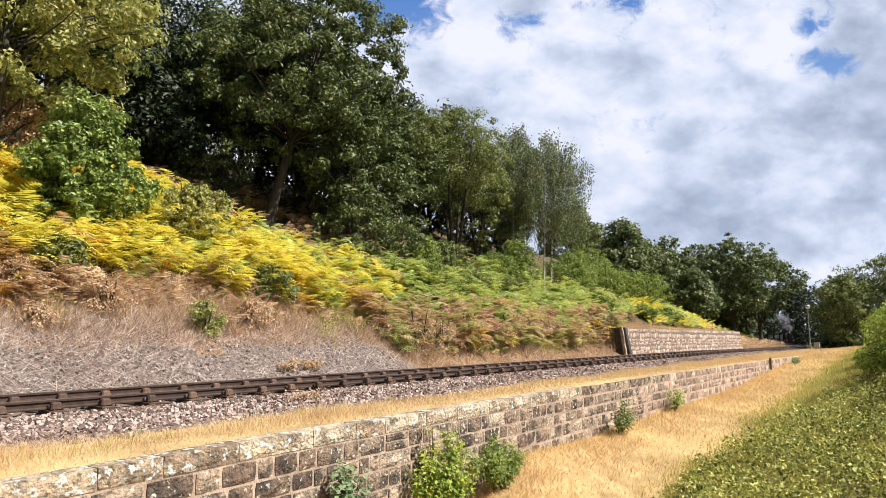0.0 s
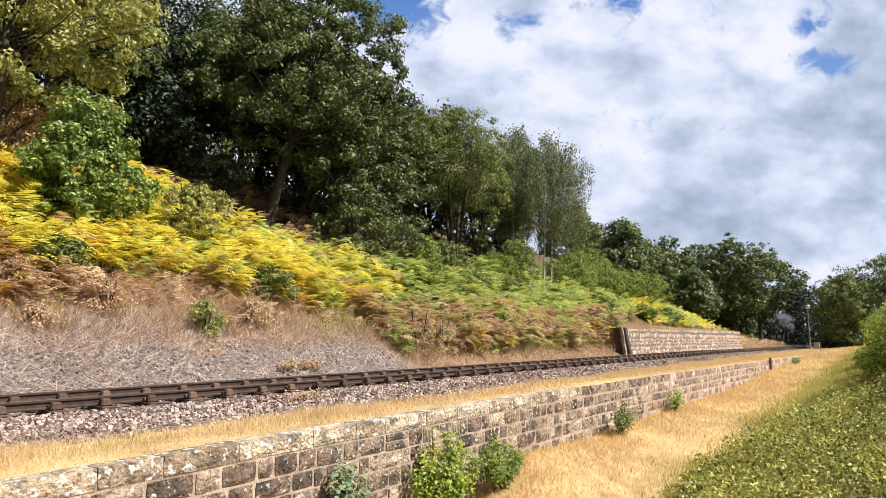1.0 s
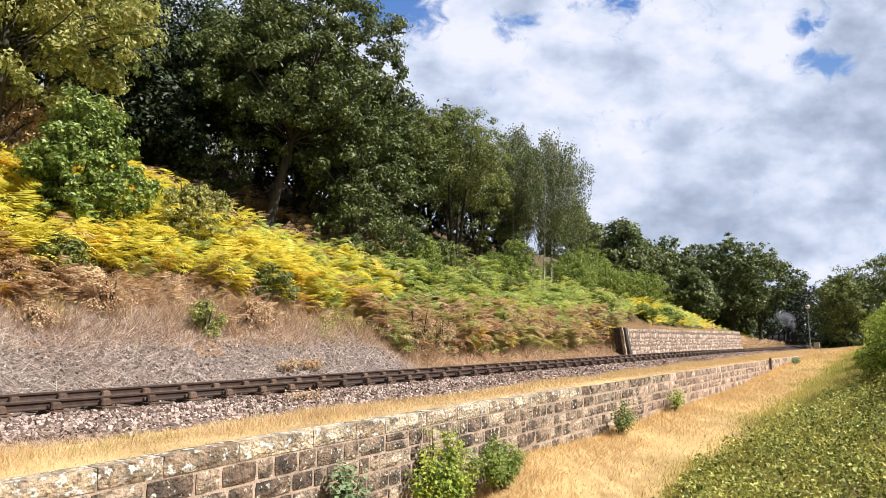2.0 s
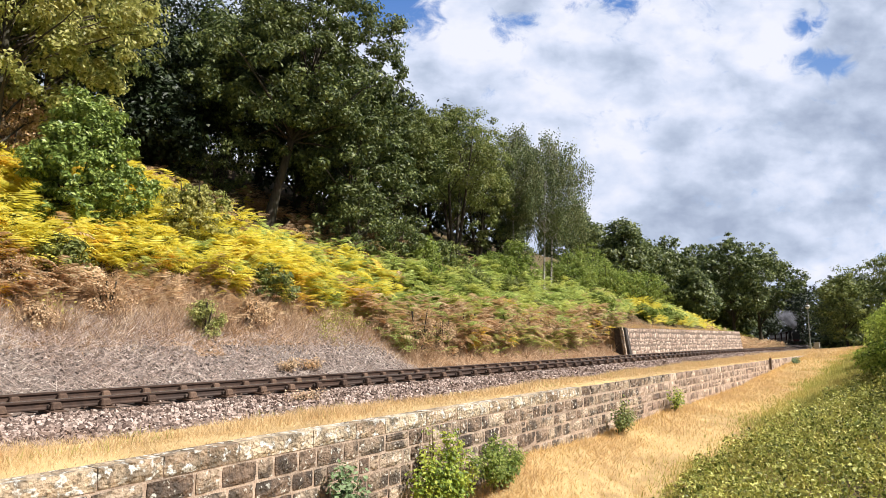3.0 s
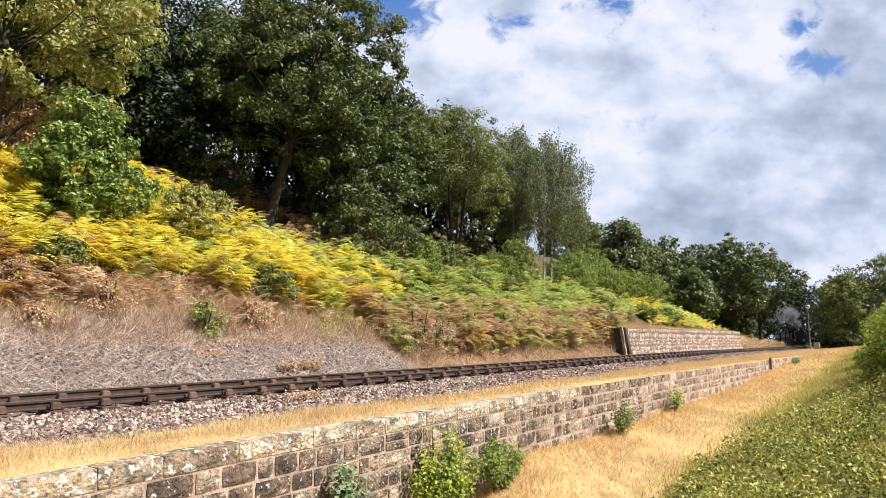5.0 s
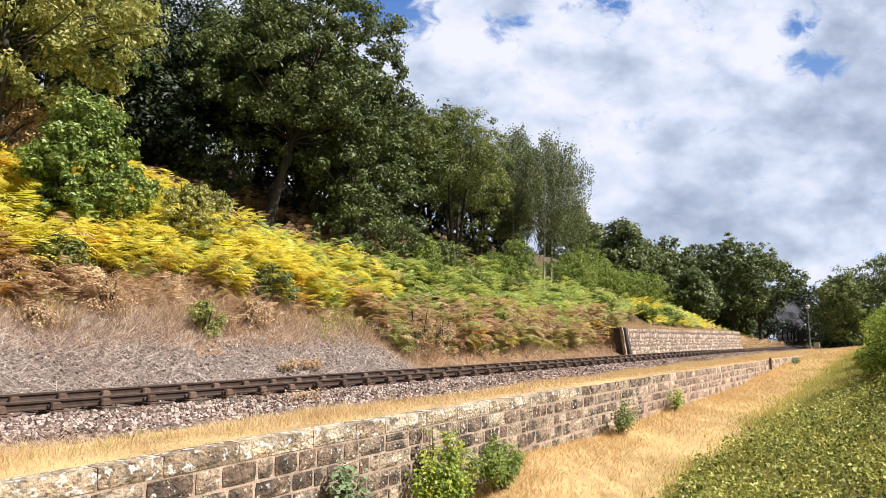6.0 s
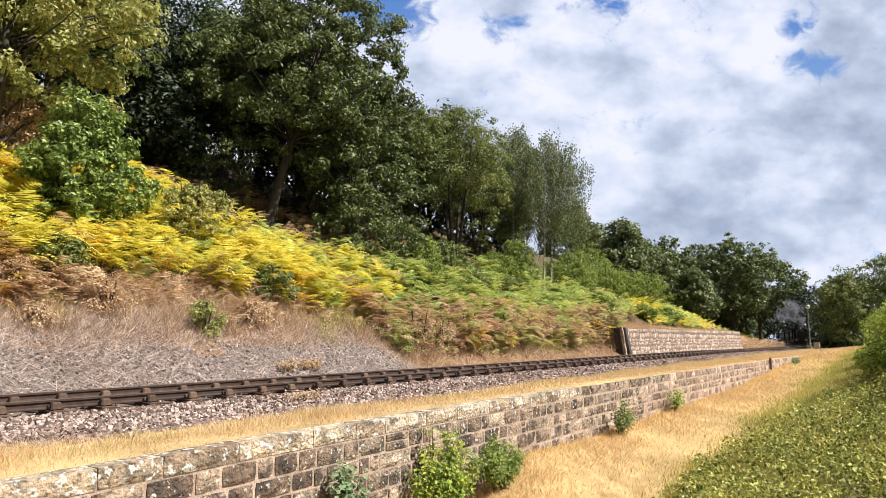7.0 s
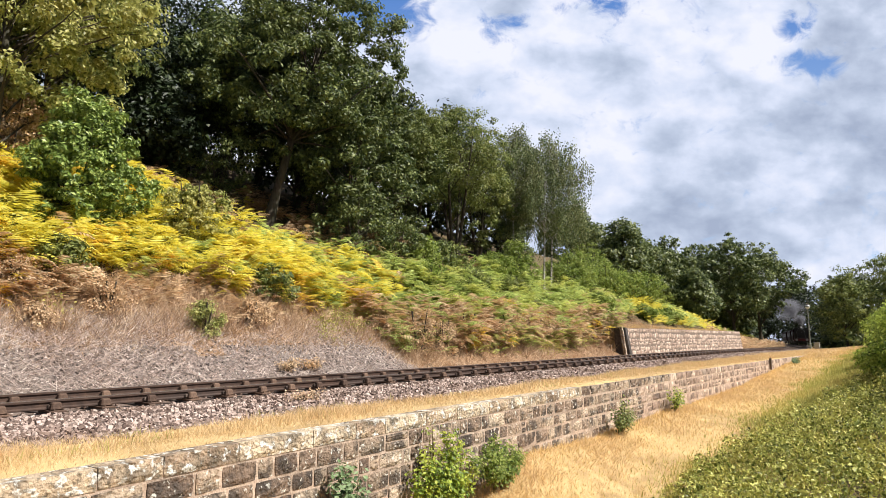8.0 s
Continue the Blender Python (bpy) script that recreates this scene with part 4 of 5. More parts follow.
    k = rng.random(len(u)) < smooth(15.6, 17.8, v + 0.8 * waves(u, v, 0.9, 4))
    fronds("brown_bracken", u[k], v[k], rng.uniform(0.35, 0.8, k.sum()), M_FERN_B, "rusty brown dying bracken over the spoil bank")
    u, v = spread(9000, 38.5, 78, 15.2, 17.6)
    blades("wall_top_grass", u, v + bend(u), rng.uniform(0.12, 0.4, len(u)), rng.uniform(0.015, 0.03, len(u)), M_STRAW, "dry orange grass above the retaining wall", "grass", 0.5)
    # straw coloured grass on the platform strip
    u, v = spread(190000, -1, 88, 5.95, 8.9, 1.9)
    edge = grass_edge(u) + 0.28 * waves(u, v, 1.2, 4)
    k = (v - bend(u) < edge) & (rng.random(len(u)) < 0.35 + 0.65 * smooth(6.3, 6.9, v))
    u, v = u[k], v[k]
    h = rng.uniform(0.06, 0.18, len(u)) * (0.7 + 0.5 * smooth(-0.3, 0.6, waves(u, v, 1.1, 6))) * (0.5 + 0.5 * smooth(6.2, 6.9, v))
    blades("platform_grass", u, v, h, rng.uniform(0.003, 0.006, len(u)) * (1 + 0.05 * u), M_HAY, "golden dry grass along the old platform", "grass", 0.6)
    n = 1200
    cu, cv = spread(60, 1.5, 40, 6.7, 8.2)
    pick = rng.integers(0, 60, n)
    blades("green_tufts", cu[pick] + rng.normal(size=n) * 0.10, cv[pick] + rng.normal(size=n) * 0.10, rng.uniform(0.06, 0.18, n), rng.uniform(0.005, 0.010, n), M_GREENGRASS, "small green weed tufts in the dry grass", "weeds", 0.5)
    # path
    u, v = spread(120000, -3, 90, 2.3, 5.92, 1.7)
    k = ~((u > 50) & (v > 5.2))
    h = rng.uniform(0.025, 0.10, len(u)) * (1 + 0.8 * smooth(5.2, 5.8, v) + 0.7 * (1 - smooth(2.6, 3.4, v)))
    blades("path_grass", u[k], v[k], h[k], rng.uniform(0.005, 0.011, k.sum()) * (1 + 0.04 * u[k]), M_STRAW, "dry trampled golden grass of the path", "grass", 0.7)
    # tangled straw heaped against the wall's foot
    u, v = spread(60000, 8.0, 34, 3.6, 5.85, 1.6)
    k = rng.random(len(u)) < smooth(3.6, 5.4, v) * (0.3 + 0.6 * smooth(-0.3, 0.4, waves(u, v, 0.9, 12)))
    blades("wall_foot_straw", u[k], v[k], rng.uniform(0.06, 0.22, k.sum()), rng.uniform(0.003, 0.006, k.sum()) * (1 + 0.03 * u[k]), M_HAY, "tangled bleached straw heaped along the wall's foot", "dry grass", 1.0)
    u, v = spread(16000, 44, 95, 4.5, 11.5, 1.2)
    k = (v - bend(u) < 9.0)
    blades("far_grass", u[k], v[k], rng.uniform(0.06, 0.20, k.sum()), rng.uniform(0.02, 0.04, k.sum()), M_HAY, "long dry grass beside the far track", "grass", 0.4)
    # rank grass, then brambles, on the right-hand bank
    u, v = spread(110000, 9, 60, 0.3, 4.8, 1.5)
    k = rng.random(len(u)) < smooth(0.4, 1.6, v) * (1 - smooth(2.8, 4.4, v + 0.5 * waves(u, v, 1.5))) * smooth(9, 15, u) + 0.02
    blades("bank_grass", u[k], v[k], rng.uniform(0.08, 0.34, k.sum()) * (1 - 0.5 * smooth(3.0, 4.2, v[k])), rng.uniform(0.007, 0.016, k.sum()) * (1 + 0.02 * u[k]), M_GREENGRASS, "rank yellow-green grass at the path's edge", "grass", 0.4)
    for n, u0, u1, v0, v1, sz in ((125000, 4.5, 24, -0.4, 4.6, 1.0), (30000, -5, 24, -3.4, 4.2, 1.4)):
        u, v = spread(n, u0, u1, v0, v1, 1.15 if sz == 1.0 else 1.0)
        edge = lerp_table(u, [-5, 6, 11, 14.8, 17.8, 24], [2.9, 3.1, 3.65, 3.4, 2.4, 1.7]) + 0.40 * waves(u, v, 0.8, 7) + 0.22 * waves(u, v, 0.3, 2)
        k = (v < edge) & (np.hypot(u, v) > 1.6) & (waves(u, v, 0.24, 6) > -0.42)
        u, v = u[k], v[k]
        mound = (0.42 + 0.32 * waves(u, v, 0.55, 3) + 0.32 * waves(u, v, 0.24, 6)) * smooth(0, 0.6, edge[k] - v)
        pts = on_ground(u, v) + np.array([0, 0, 1.0]) * (np.clip(mound, 0.04, 1) * (0.1 + 0.9 * rng.random(len(u)) ** 0.4))[:, None]
        br = leaf_cloud("bramble", pts, rng.normal(size=pts.shape) + np.array([0.3, 0, 0.2]), rng.uniform(0.026, 0.060, len(u)) * sz, M_BRAMBLE, None, up=0.15, jitter=1.6)
        tagged(br, "low tangle of yellow-green bramble leaves on the bank", "brambles", kind="stuff")

    u, v = spread(2600, 4, 18, -1.5, 3.6, 1.1)
    blades("bramble_straws", u, v, rng.uniform(0.3, 0.6, len(u)), rng.uniform(0.004, 0.008, len(u)), M_STALK, "dry seed stalks standing through the brambles", "grass", 0.4)


M_LITTER = leafy("pale_straw_litter", (0.36, 0.29, 0.25), (0.60, 0.50, 0.44), (0.82, 0.73, 0.66), (0.40, 0.26, 0.2), 0.4, 0.6, 0.9, 0.1)
build_cover()


# ---- plants on and below the stone wall ----
def wall_plant(name, u, v, width, height, n, leaf, mat, label, seed, flat=0.5):
    r = np.random.default_rng(seed)
    z0 = float(ground_z(u, v if v > 6.4 else min(v, 5.8)))
    root = tagged(new(name), label, "plant")
    root.location = W(u, v, z0)
    paths, cs = [], []
    for i in range(14):
        a = r.uniform(-1, 1)
        tip = Vector((r.uniform(-0.1, 0.35) * flat, a * width / 2, height * r.uniform(0.45, 1.0) * (1 - 0.35 * abs(a))))
        mid = tip * 0.5 + Vector((0.08, 0, 0.12 * height))
        paths.append([((0, a * 0.1, 0), 0.012), (mid, 0.008), (tip, 0.003)])
        cs += [Vector((0, 0, 0)).lerp(mid, 0.7), mid, mid.lerp(tip, 0.5), tip]
    V, F = tubes(paths, 5)
    mesh_of("stem", V, F, M_STEM, root)
    C = np.array([tuple(c) for c in cs])
    pts, out = clumps(C, 0.17, n // len(cs), 0.8)
    pts[:, 0] = np.maximum(pts[:, 0], -0.02)
    leaf_cloud("foliage", pts, out + np.array([0.5, 0, 0.3]), np.full(len(pts), leaf), mat, root)


M_STEM = material("green_brown_stem", [(0.3, (0.06, 0.05, 0.02)), (0.7, (0.16, 0.13, 0.05))], 8, 3, 0.8)
for args in [("buddleia_plant", 5.85, 5.72, 0.5, 1.25, 1100, 0.075, M_BUDDLEIA, "grey-green buddleia growing out of the stone wall", 1),
             ("creeper_plant", 7.35, 5.35, 1.7, 1.35, 3400, 0.06, M_VINE, "bright yellow-green creeper against the stone wall", 2),
             ("creeper_plant", 8.9, 5.5, 1.5, 0.95, 3000, 0.055, M_SHRUB, "straggling green creeper at the foot of the wall", 3),
             ("ivy_plant", 7.55, 5.80, 0.5, 1.35, 300, 0.06, M_VINE, "thin yellow-green creeper stem reaching the coping", 4),
             ("wall_shrub", 14.2, 5.55, 1.3, 0.85, 900, 0.06, M_OAK2, "green seedling shrub at the foot of the wall", 5),
             ("wall_shrub", 18.6, 5.65, 1.2, 0.75, 500, 0.07, M_VINE, "yellow-green weed at the foot of the wall", 6),
             ("wall_shrub", 39.5, 5.6, 1.4, 0.35, 500, 0.08, M_BUDDLEIA, "small green weed at the wall's low end", 7),
             ("ballast_weed", 8.2, 9.15, 0.8, 0.22, 420, 0.045, M_STALK, "low brown dried weed growing in the ballast", 9),
             ("ballast_weed", 12.0, 14.05, 0.8, 0.35, 500, 0.06, M_FERN_B, "dry orange tuft on the spoil bank", 10),
             ("ballast_weed", 12.9, 14.05, 0.8, 0.35, 500, 0.06, M_FERN_B, "dry orange tuft on the spoil bank", 11),
             ("wall_fern", 5.05, 5.86, 0.25, 0.45, 150, 0.05, M_VINE, "small green fern in the wall's joints", 8)]:
    wall_plant(*args)


# ---- low stone wall of the old platform ----
def stone_mesh(name, seed, mat, back_x=-3.0, worn=1.0):
    """A unit block, its front (+x) face hewn and bulged, its edges worn."""
    r = random.Random(seed)
    bm = bmesh.new()
    n = 4
    grid = []
    for j in range(n):
        row = []
        for i in range(n):
            y, z = i / (n - 1) - 0.5, j / (n - 1) - 0.5
            rim = i in (0, n - 1) or j in (0, n - 1)
            cor = i in (0, n - 1) and j in (0, n - 1)
            x = -0.10 * r.random() if rim else 0.35 + r.uniform(-0.35, 0.35)
            if rim:
                y, z = y * (1 - worn * (0.015 + 0.03 * r.random() + 0.035 * cor)), z * (1 - worn * (0.02 + 0.06 * r.random() + 0.05 * cor))
            else:
                y, z = y * 1.15 + r.uniform(-0.03, 0.03), z * 1.12 + r.uniform(-0.04, 0.04)
            row.append(bm.verts.new((x, y, z)))
        grid.append(row)
    for j in range(n - 1):
        for i in range(n - 1):
            bm.faces.new((grid[j][i], grid[j][i + 1], grid[j + 1][i + 1], grid[j + 1][i]))
    rim = [grid[0][i] for i in range(n)] + [grid[j][n - 1] for j in range(1, n)] + [grid[n - 1][i] for i in range(n - 2, -1, -1)] + [grid[j][0] for j in range(n - 2, 0, -1)]
    back = [bm.verts.new((back_x, v.co.y, v.co.z)) for v in rim]
    for k in range(len(rim)):
        k2 = (k + 1) % len(rim)
        bm.faces.new((rim[k2], rim[k], back[k], back[k2]))
    bmesh.ops.recalc_face_normals(bm, faces=bm.faces)
    me = bpy.data.meshes.new(name)
    bm.to_mesh(me)
    bm.free()
    me.materials.append(mat)
    return me


def build_platform_wall():
    r = random.Random(12)
    face_x = -(WALL_V - 0.10)
    stones = [stone_mesh("stone", 50 + i, M_STONE) for i in range(7)]
    copes = [stone_mesh("coping_stone", 80 + i, M_COPING, -7.0, 0.10) for i in range(5)]
    us = np.arange(-3, 47.01, 1.0)
    V, F = [], []
    for u in us:
        joint = 0.004 - 0.004 * float(smooth(7, 13, u))
        zb, zt = float(path_z(u)) - 0.35, float(cope_z(u)) - 0.08
        for x, z in ((face_x - joint, zb), (face_x - joint, zt), (face_x - 0.42, zt), (face_x - 0.42, zb)):
            V.append((x, u, z))
    for i in range(len(us) - 1):
        for k in range(4):
            F.append((i * 4 + k, i * 4 + (k + 1) % 4, i * 4 + 4 + (k + 1) % 4, i * 4 + 4 + k))
    F += [(0, 1, 2, 3), tuple(len(V) - 4 + k for k in (3, 2, 1, 0))]
    wall = mesh_of("platform_wall", V, F, M_MORTAR)
    tagged(wall, "weathered coursed gritstone wall with lichened coping and old mortar", "wall", kind="structure")
    rest = []
    count = 0

    def put(meshes, u0, u1, z0, z1, depth, jut, near):
        nonlocal count
        pitch = math.atan(float(cope_z(u1) - cope_z(u0)) / (u1 - u0))
        turn = 0.2 if meshes is copes else 0.6 if z1 > -0.3 else 1.0
        me = r.choice(meshes)
        flip = -1 if r.random() < 0.5 else 1
        m = Matrix.Translation((face_x + jut, (u0 + u1) / 2, (z0 + z1) / 2)) @ Matrix.Rotation(r.uniform(-0.02, 0.02) * turn, 4, "Z") @ Matrix.Rotation(pitch + r.uniform(-0.014, 0.014) * turn, 4, "X") @ Matrix.Diagonal((depth, (u1 - u0), (z1 - z0), 1))
        if near and count < 300:
            s = new(me.name.split(".")[0], me)
            s.parent, s.matrix_basis = wall, m
            count += 1
        else:
            rest.append((me, m))

    # coping
    u = -0.6
    while u < 46.4:
        ln = r.uniform(0.55, 1.05) if u < 11 else r.uniform(0.3, 0.62)
        mid = float(cope_z(u + ln / 2))
        top = mid + r.uniform(-0.003, 0.002)
        put(copes if u < 12.5 else stones, u, u + ln - (0.008 if u < 12.5 else 0.03), mid - 0.19 + r.uniform(-0.004, 0.004), top, 0.035, 0.006 + r.uniform(-0.003, 0.004), u < 19)
        u += ln
    # courses, some split into two thin stones
    drop = 0.20
    while drop < 1.75:
        h = r.uniform(0.205, 0.265)
        u = -0.6 + r.uniform(0, 0.3)
        while u < 46:
            ln = r.uniform(0.22, 0.55) if r.random() < 0.75 else r.uniform(0.14, 0.24)
            z = float(cope_z(u + ln / 2)) - drop
            if z > float(path_z(u)) - 0.05:
                near = 1.5 < u < 16.5
                j = r.uniform(0.000, 0.012)
                jt = 0.010 + 0.011 * float(smooth(8, 15, u))
                q = r.random()
                if q < 0.12:
                    zm = z - h * r.uniform(0.4, 0.6)
                    put(stones, u, u + ln - 0.022, zm + 0.012, z - 0.014, 0.030, j, near)
                    put(stones, u, u + ln - 0.022, z - h + 0.014, zm - 0.012, 0.030, j, near)
                else:
                    put(stones, u, u + ln - 0.022, z - h + jt, z - jt, 0.036, j, near)
            u += ln
        drop += h
    V, F, mats = [], [], []
    for me, m in rest:
        b = len(V)
        V += [tuple(m @ v.co) for v in me.vertices]
        F += [tuple(b + k for k in pl.vertices) for pl in me.polygons]
        mats += [1 if me.name.startswith("coping") else 0] * len(me.polygons)
    ob = mesh_of("far_stonework", V, F, M_STONE_JOINED, wall)
    ob.data.materials.append(M_COPING_JOINED)
    ob.data.polygons.foreach_set("material_index", np.array(mats, np.int32))
    ob["kind"] = "stuff"


M_STONE_JOINED = material("weathered_gritstone_far", [(0.2, (0.17, 0.115, 0.09)), (0.45, (0.36, 0.26, 0.20)), (0.62, (0.53, 0.40, 0.31)), (0.85, (0.72, 0.59, 0.48))], 7, 9, 0.92, 0.9, 22, (0.07, 0.055, 0.048), 3.0, 0.6, island=0.45, coords="World")
M_COPING_JOINED = material("lichened_coping_stone_far", [(0.25, (0.25, 0.18, 0.13)), (0.45, (0.44, 0.33, 0.24)), (0.65, (0.58, 0.46, 0.34)), (0.85, (0.72, 0.64, 0.54))], 4.5, 9, 0.92, 0.7, 22, (0.09, 0.07, 0.06), 3.0, 0.5, island=0.3, coords="World")


# ---- retaining wall across the track ----
def build_retaining_wall():
    r = random.Random(5)
    us = np.arange(38.6, 74.61, 0.9)

    def face(u, z, out=0.0):
        """A point of the battered face; out is towards the track."""
        vv = 14.35 + 0.14 * (z + 0.3) - out
        return W(u, vv + float(bend(u)), z + float(rail_z(u)) * 0.6)

    def top_z(u):
        return 1.42 + 0.004 * (u - 38)

    V, F = [], []
    for u in us:
        t = top_z(u)
        V += [tuple(face(u, -0.5)), tuple(face(u, t)), tuple(face(u, t, -1.0)), tuple(face(u, -0.5, -1.2))]
    for i in range(len(us) - 1):
        for k in range(4):
            F.append((i * 4 + k, i * 4 + (k + 1) % 4, i * 4 + 4 + (k + 1) % 4, i * 4 + 4 + k))
    F += [(3, 2, 1, 0), tuple(len(V) - 4 + k for k in range(4))]
    wall = mesh_of("retaining_wall", V, F, M_JOINT)
    tagged(wall, "sunlit rubble stone retaining wall at the foot of the cutting", "wall", kind="structure")
    me0 = [stone_mesh("rubble_stone", 200 + i, M_RUBBLE) for i in range(5)]
    V, F = [], []
    z = -0.25
    while z < 1.40:
        h = r.uniform(0.20, 0.36)
        if z + h > 1.30:
            h = 1.42 - z
        u = 38.65 + r.uniform(0, 0.2)
        while u < 74.2:
            ln = r.uniform(0.25, 0.78)
            zz = r.uniform(-0.06, 0.06) if z + h < 1.3 else 0.004 * (u - 38)
            p = face(u + ln / 2, z + h / 2 + zz)
            m = Matrix.Translation(p) @ Matrix.Rotation(math.atan(float(bend(u + 0.5) - bend(u - 0.5))), 4, "Z") @ Matrix.Rotation(-0.13, 4, "Y") @ Matrix.Rotation(r.uniform(-0.16, 0.16), 4, "X") @ Matrix.Diagonal((r.uniform(0.05, 0.13), ln - 0.03, h - 0.03, 1))
            me = r.choice(me0)
            b = len(V)
            V += [tuple(m @ v.co) for v in me.vertices]
            F += [tuple(b + k for k in pl.vertices) for pl in me.polygons]
            u += ln
        z += h
    ob = mesh_of("rubble_stonework", V, F, M_RUBBLE, wall)
    ob["kind"] = "stuff"
    # sloping capped end, coloured dark for its shaded face, with a pale raking edge
    bm = bmesh.new()
    a = []
    for u in (38.22, 38.62):
        a.append([bm.verts.new(W(u, 14.35 + float(bend(u)) + q + 0.1, z)) for z, q in ((-0.4, -0.42), (1.46, -0.10), (1.46, 0.6), (-0.4, 0.5))])
    for k in range(4):
        bm.faces.new((a[0][k], a[0][(k + 1) % 4], a[1][(k + 1) % 4], a[1][k]))
    bm.faces.new(a[0][::-1]), bm.faces.new(a[1])
    bmesh.ops.recalc_face_normals(bm, faces=bm.faces)
    bmesh.ops.bevel(bm, geom=bm.edges[:], offset=0.03, segments=2, affect="EDGES")
    part("end_pier", bm, M_PIERSHADE, wall, "stone end pier of the retaining wall, its shade coloured in")
    bm = bmesh.new()
    a = []
    for u in (38.02, 38.20):
        a.append([bm.verts.new(W(u, 14.35 + float(bend(u)) + q, z)) for z, q in ((-0.4, -0.16), (1.50, 0.10), (1.50, 0.28), (-0.4, 0.02))])
    for k in range(4):
        bm.faces.new((a[0][k], a[0][(k + 1) % 4], a[1][(k + 1) % 4], a[1][k]))
    bm.faces.new(a[0][::-1]), bm.faces.new(a[1])
    bmesh.ops.recalc_face_normals(bm, faces=bm.faces)
    bmesh.ops.bevel(bm, geom=bm.edges[:], offset=0.02, segments=2, affect="EDGES")
    part("raking_slab", bm, M_COPING, wall, "pale leaning stone slab at the wall's end")


M_JOINT = material("dark_open_joints", [(0.3, (0.09, 0.068, 0.054)), (0.7, (0.26, 0.195, 0.155))], 6, 8, 0.95, 0.5, 30)
# end pier turned from the sun: its shade is painted as dark stone
M_PIERSHADE = material("sooty_stone", [(0.3, (0.03, 0.027, 0.025)), (0.7, (0.12, 0.10, 0.09))], 5, 8, 0.95, 0.7, 25)
M_RUBBLE = material("sunlit_rubble_stone", [(0.2, (0.28, 0.19, 0.145)), (0.5, (0.50, 0.375, 0.29)), (0.8, (0.66, 0.53, 0.43))], 4, 9, 0.92, 0.7, 20, (0.12, 0.09, 0.07), 1.6, 0.4, island=0.5, coords="World")
build_platform_wall()
build_retaining_wall()


# ---- lamp and cabinet beside the far track ----
M_POST = material("grey_green_painted_steel", [(0.3, (0.16, 0.18, 0.16)), (0.7, (0.30, 0.32, 0.29))], 5, 6, 0.6, 0.1, 40)
M_GLOBE = material("opal_white_glass", [(0.3, (0.78, 0.80, 0.76)), (0.7, (0.86, 0.87, 0.84))], 3, 3, 0.3)
M_CABINET = material("weathered_grey_cabinet", [(0.3, (0.25, 0.25, 0.23)), (0.7, (0.42, 0.42, 0.39))], 4, 6, 0.7, 0.1, 40)


def build_lamp():
    u, v = 87.0, 10.5
    z = float(ground_z(u, v))
    lamp = tagged(new("platform_lamp"), "slim grey lamp post with a round white globe lantern", "lamp post")
    lamp.location = W(u, v, z - 0.05)
    bm = bmesh.new()
    cyl(bm, (0, 0, 0), (0, 0, 0.7), 0.11, 0.10, 14), cyl(bm, (0, 0, 0.7), (0, 0, 0.78), 0.13, 0.09, 14), cyl(bm, (0, 0, 0.78), (0, 0, 4.75), 0.07, 0.05, 14)
    part("post", bm, M_POST, lamp)
    bm = bmesh.new()
    cyl(bm, (0, 0, 2.3), (0, 0, 2.5), 0.1, 0.1, 12), cyl(bm, (-0.25, 0, 2.4), (0.25, 0, 2.4), 0.02, seg=8)
    part("ladder_bar", bm, M_POST, lamp)
    bm = bmesh.new()
    bmesh.ops.create_uvsphere(bm, u_segments=18, v_segments=12, radius=0.25, matrix=Matrix.Translation((0, 0, 5.0)))
    part("globe", bm, M_GLOBE, lamp, "white glass globe")
    bm = bmesh.new()
    cyl(bm, (0, 0, 4.98), (0, 0, 5.03), 0.275, seg=18)
    part("band", bm, M_RAIL, lamp, "dark band round the globe")
    bm = bmesh.new()
    cyl(bm, (0, 0, 5.22), (0, 0, 5.36), 0.20, 0.08, 16), cyl(bm, (0, 0, 5.36), (0, 0, 5.66), 0.05, 0.03, 10)
    part("cap", bm, M_RAIL, lamp, "dark metal cap with a finial")
    u, v = 88.5, 10.0
    box = tagged(new("relay_cabinet"), "weathered grey metal relay cabinet beside the track", "cabinet")
    box.location = W(u, v, float(ground_z(u, v)) - 0.03)
    bm = bmesh.new()
    boxy(bm, -0.29, 0.29, -0.24, 0.24, 0.1, 0.80, 0.02)
    part("body", bm, M_CABINET, box)
    bm = bmesh.new()
    boxy(bm, -0.34, 0.34, -0.29, 0.29, 0.804, 0.86, 0.02)
    part("lid", bm, M_CABINET, box)
    bm = bmesh.new()
    boxy(bm, -0.32, 0.32, -0.27, 0.27, 0.0, 0.097, 0.01)
    part("plinth", bm, M_MORTAR, box, "concrete plinth")
    # short dark upright, added in place of a slit in the wall
    m = tagged(new("marker_post"), "short dark wooden upright standing in for a slit in the stone wall", "post")
    m.location = W(33.9, 5.78, float(cope_z(33.9)) - 0.42)
    bm = bmesh.new()
    boxy(bm, -0.05, 0.05, -0.06, 0.06, 0, 0.50, 0.012)
    part("shaft", bm, M_SLEEPER, m)
    bm = bmesh.new()
    cyl(bm, (0, 0, 0.503), (0, 0, 0.55), 0.06, 0.02, 4)
    part("cap", bm, M_SLEEPER, m)


build_lamp()

# ---- steam train ----
M_BLACK = material("sooty_black_paint", [(0.3, (0.010, 0.010, 0.011)), (0.7, (0.035, 0.034, 0.034))], 4, 6, 0.45, 0.05, 30, spec=0.5)
M_REDBEAM = material("dull_red_paint", [(0.3, (0.07, 0.016, 0.02)), (0.7, (0.12, 0.025, 0.028))], 4, 5, 0.5)
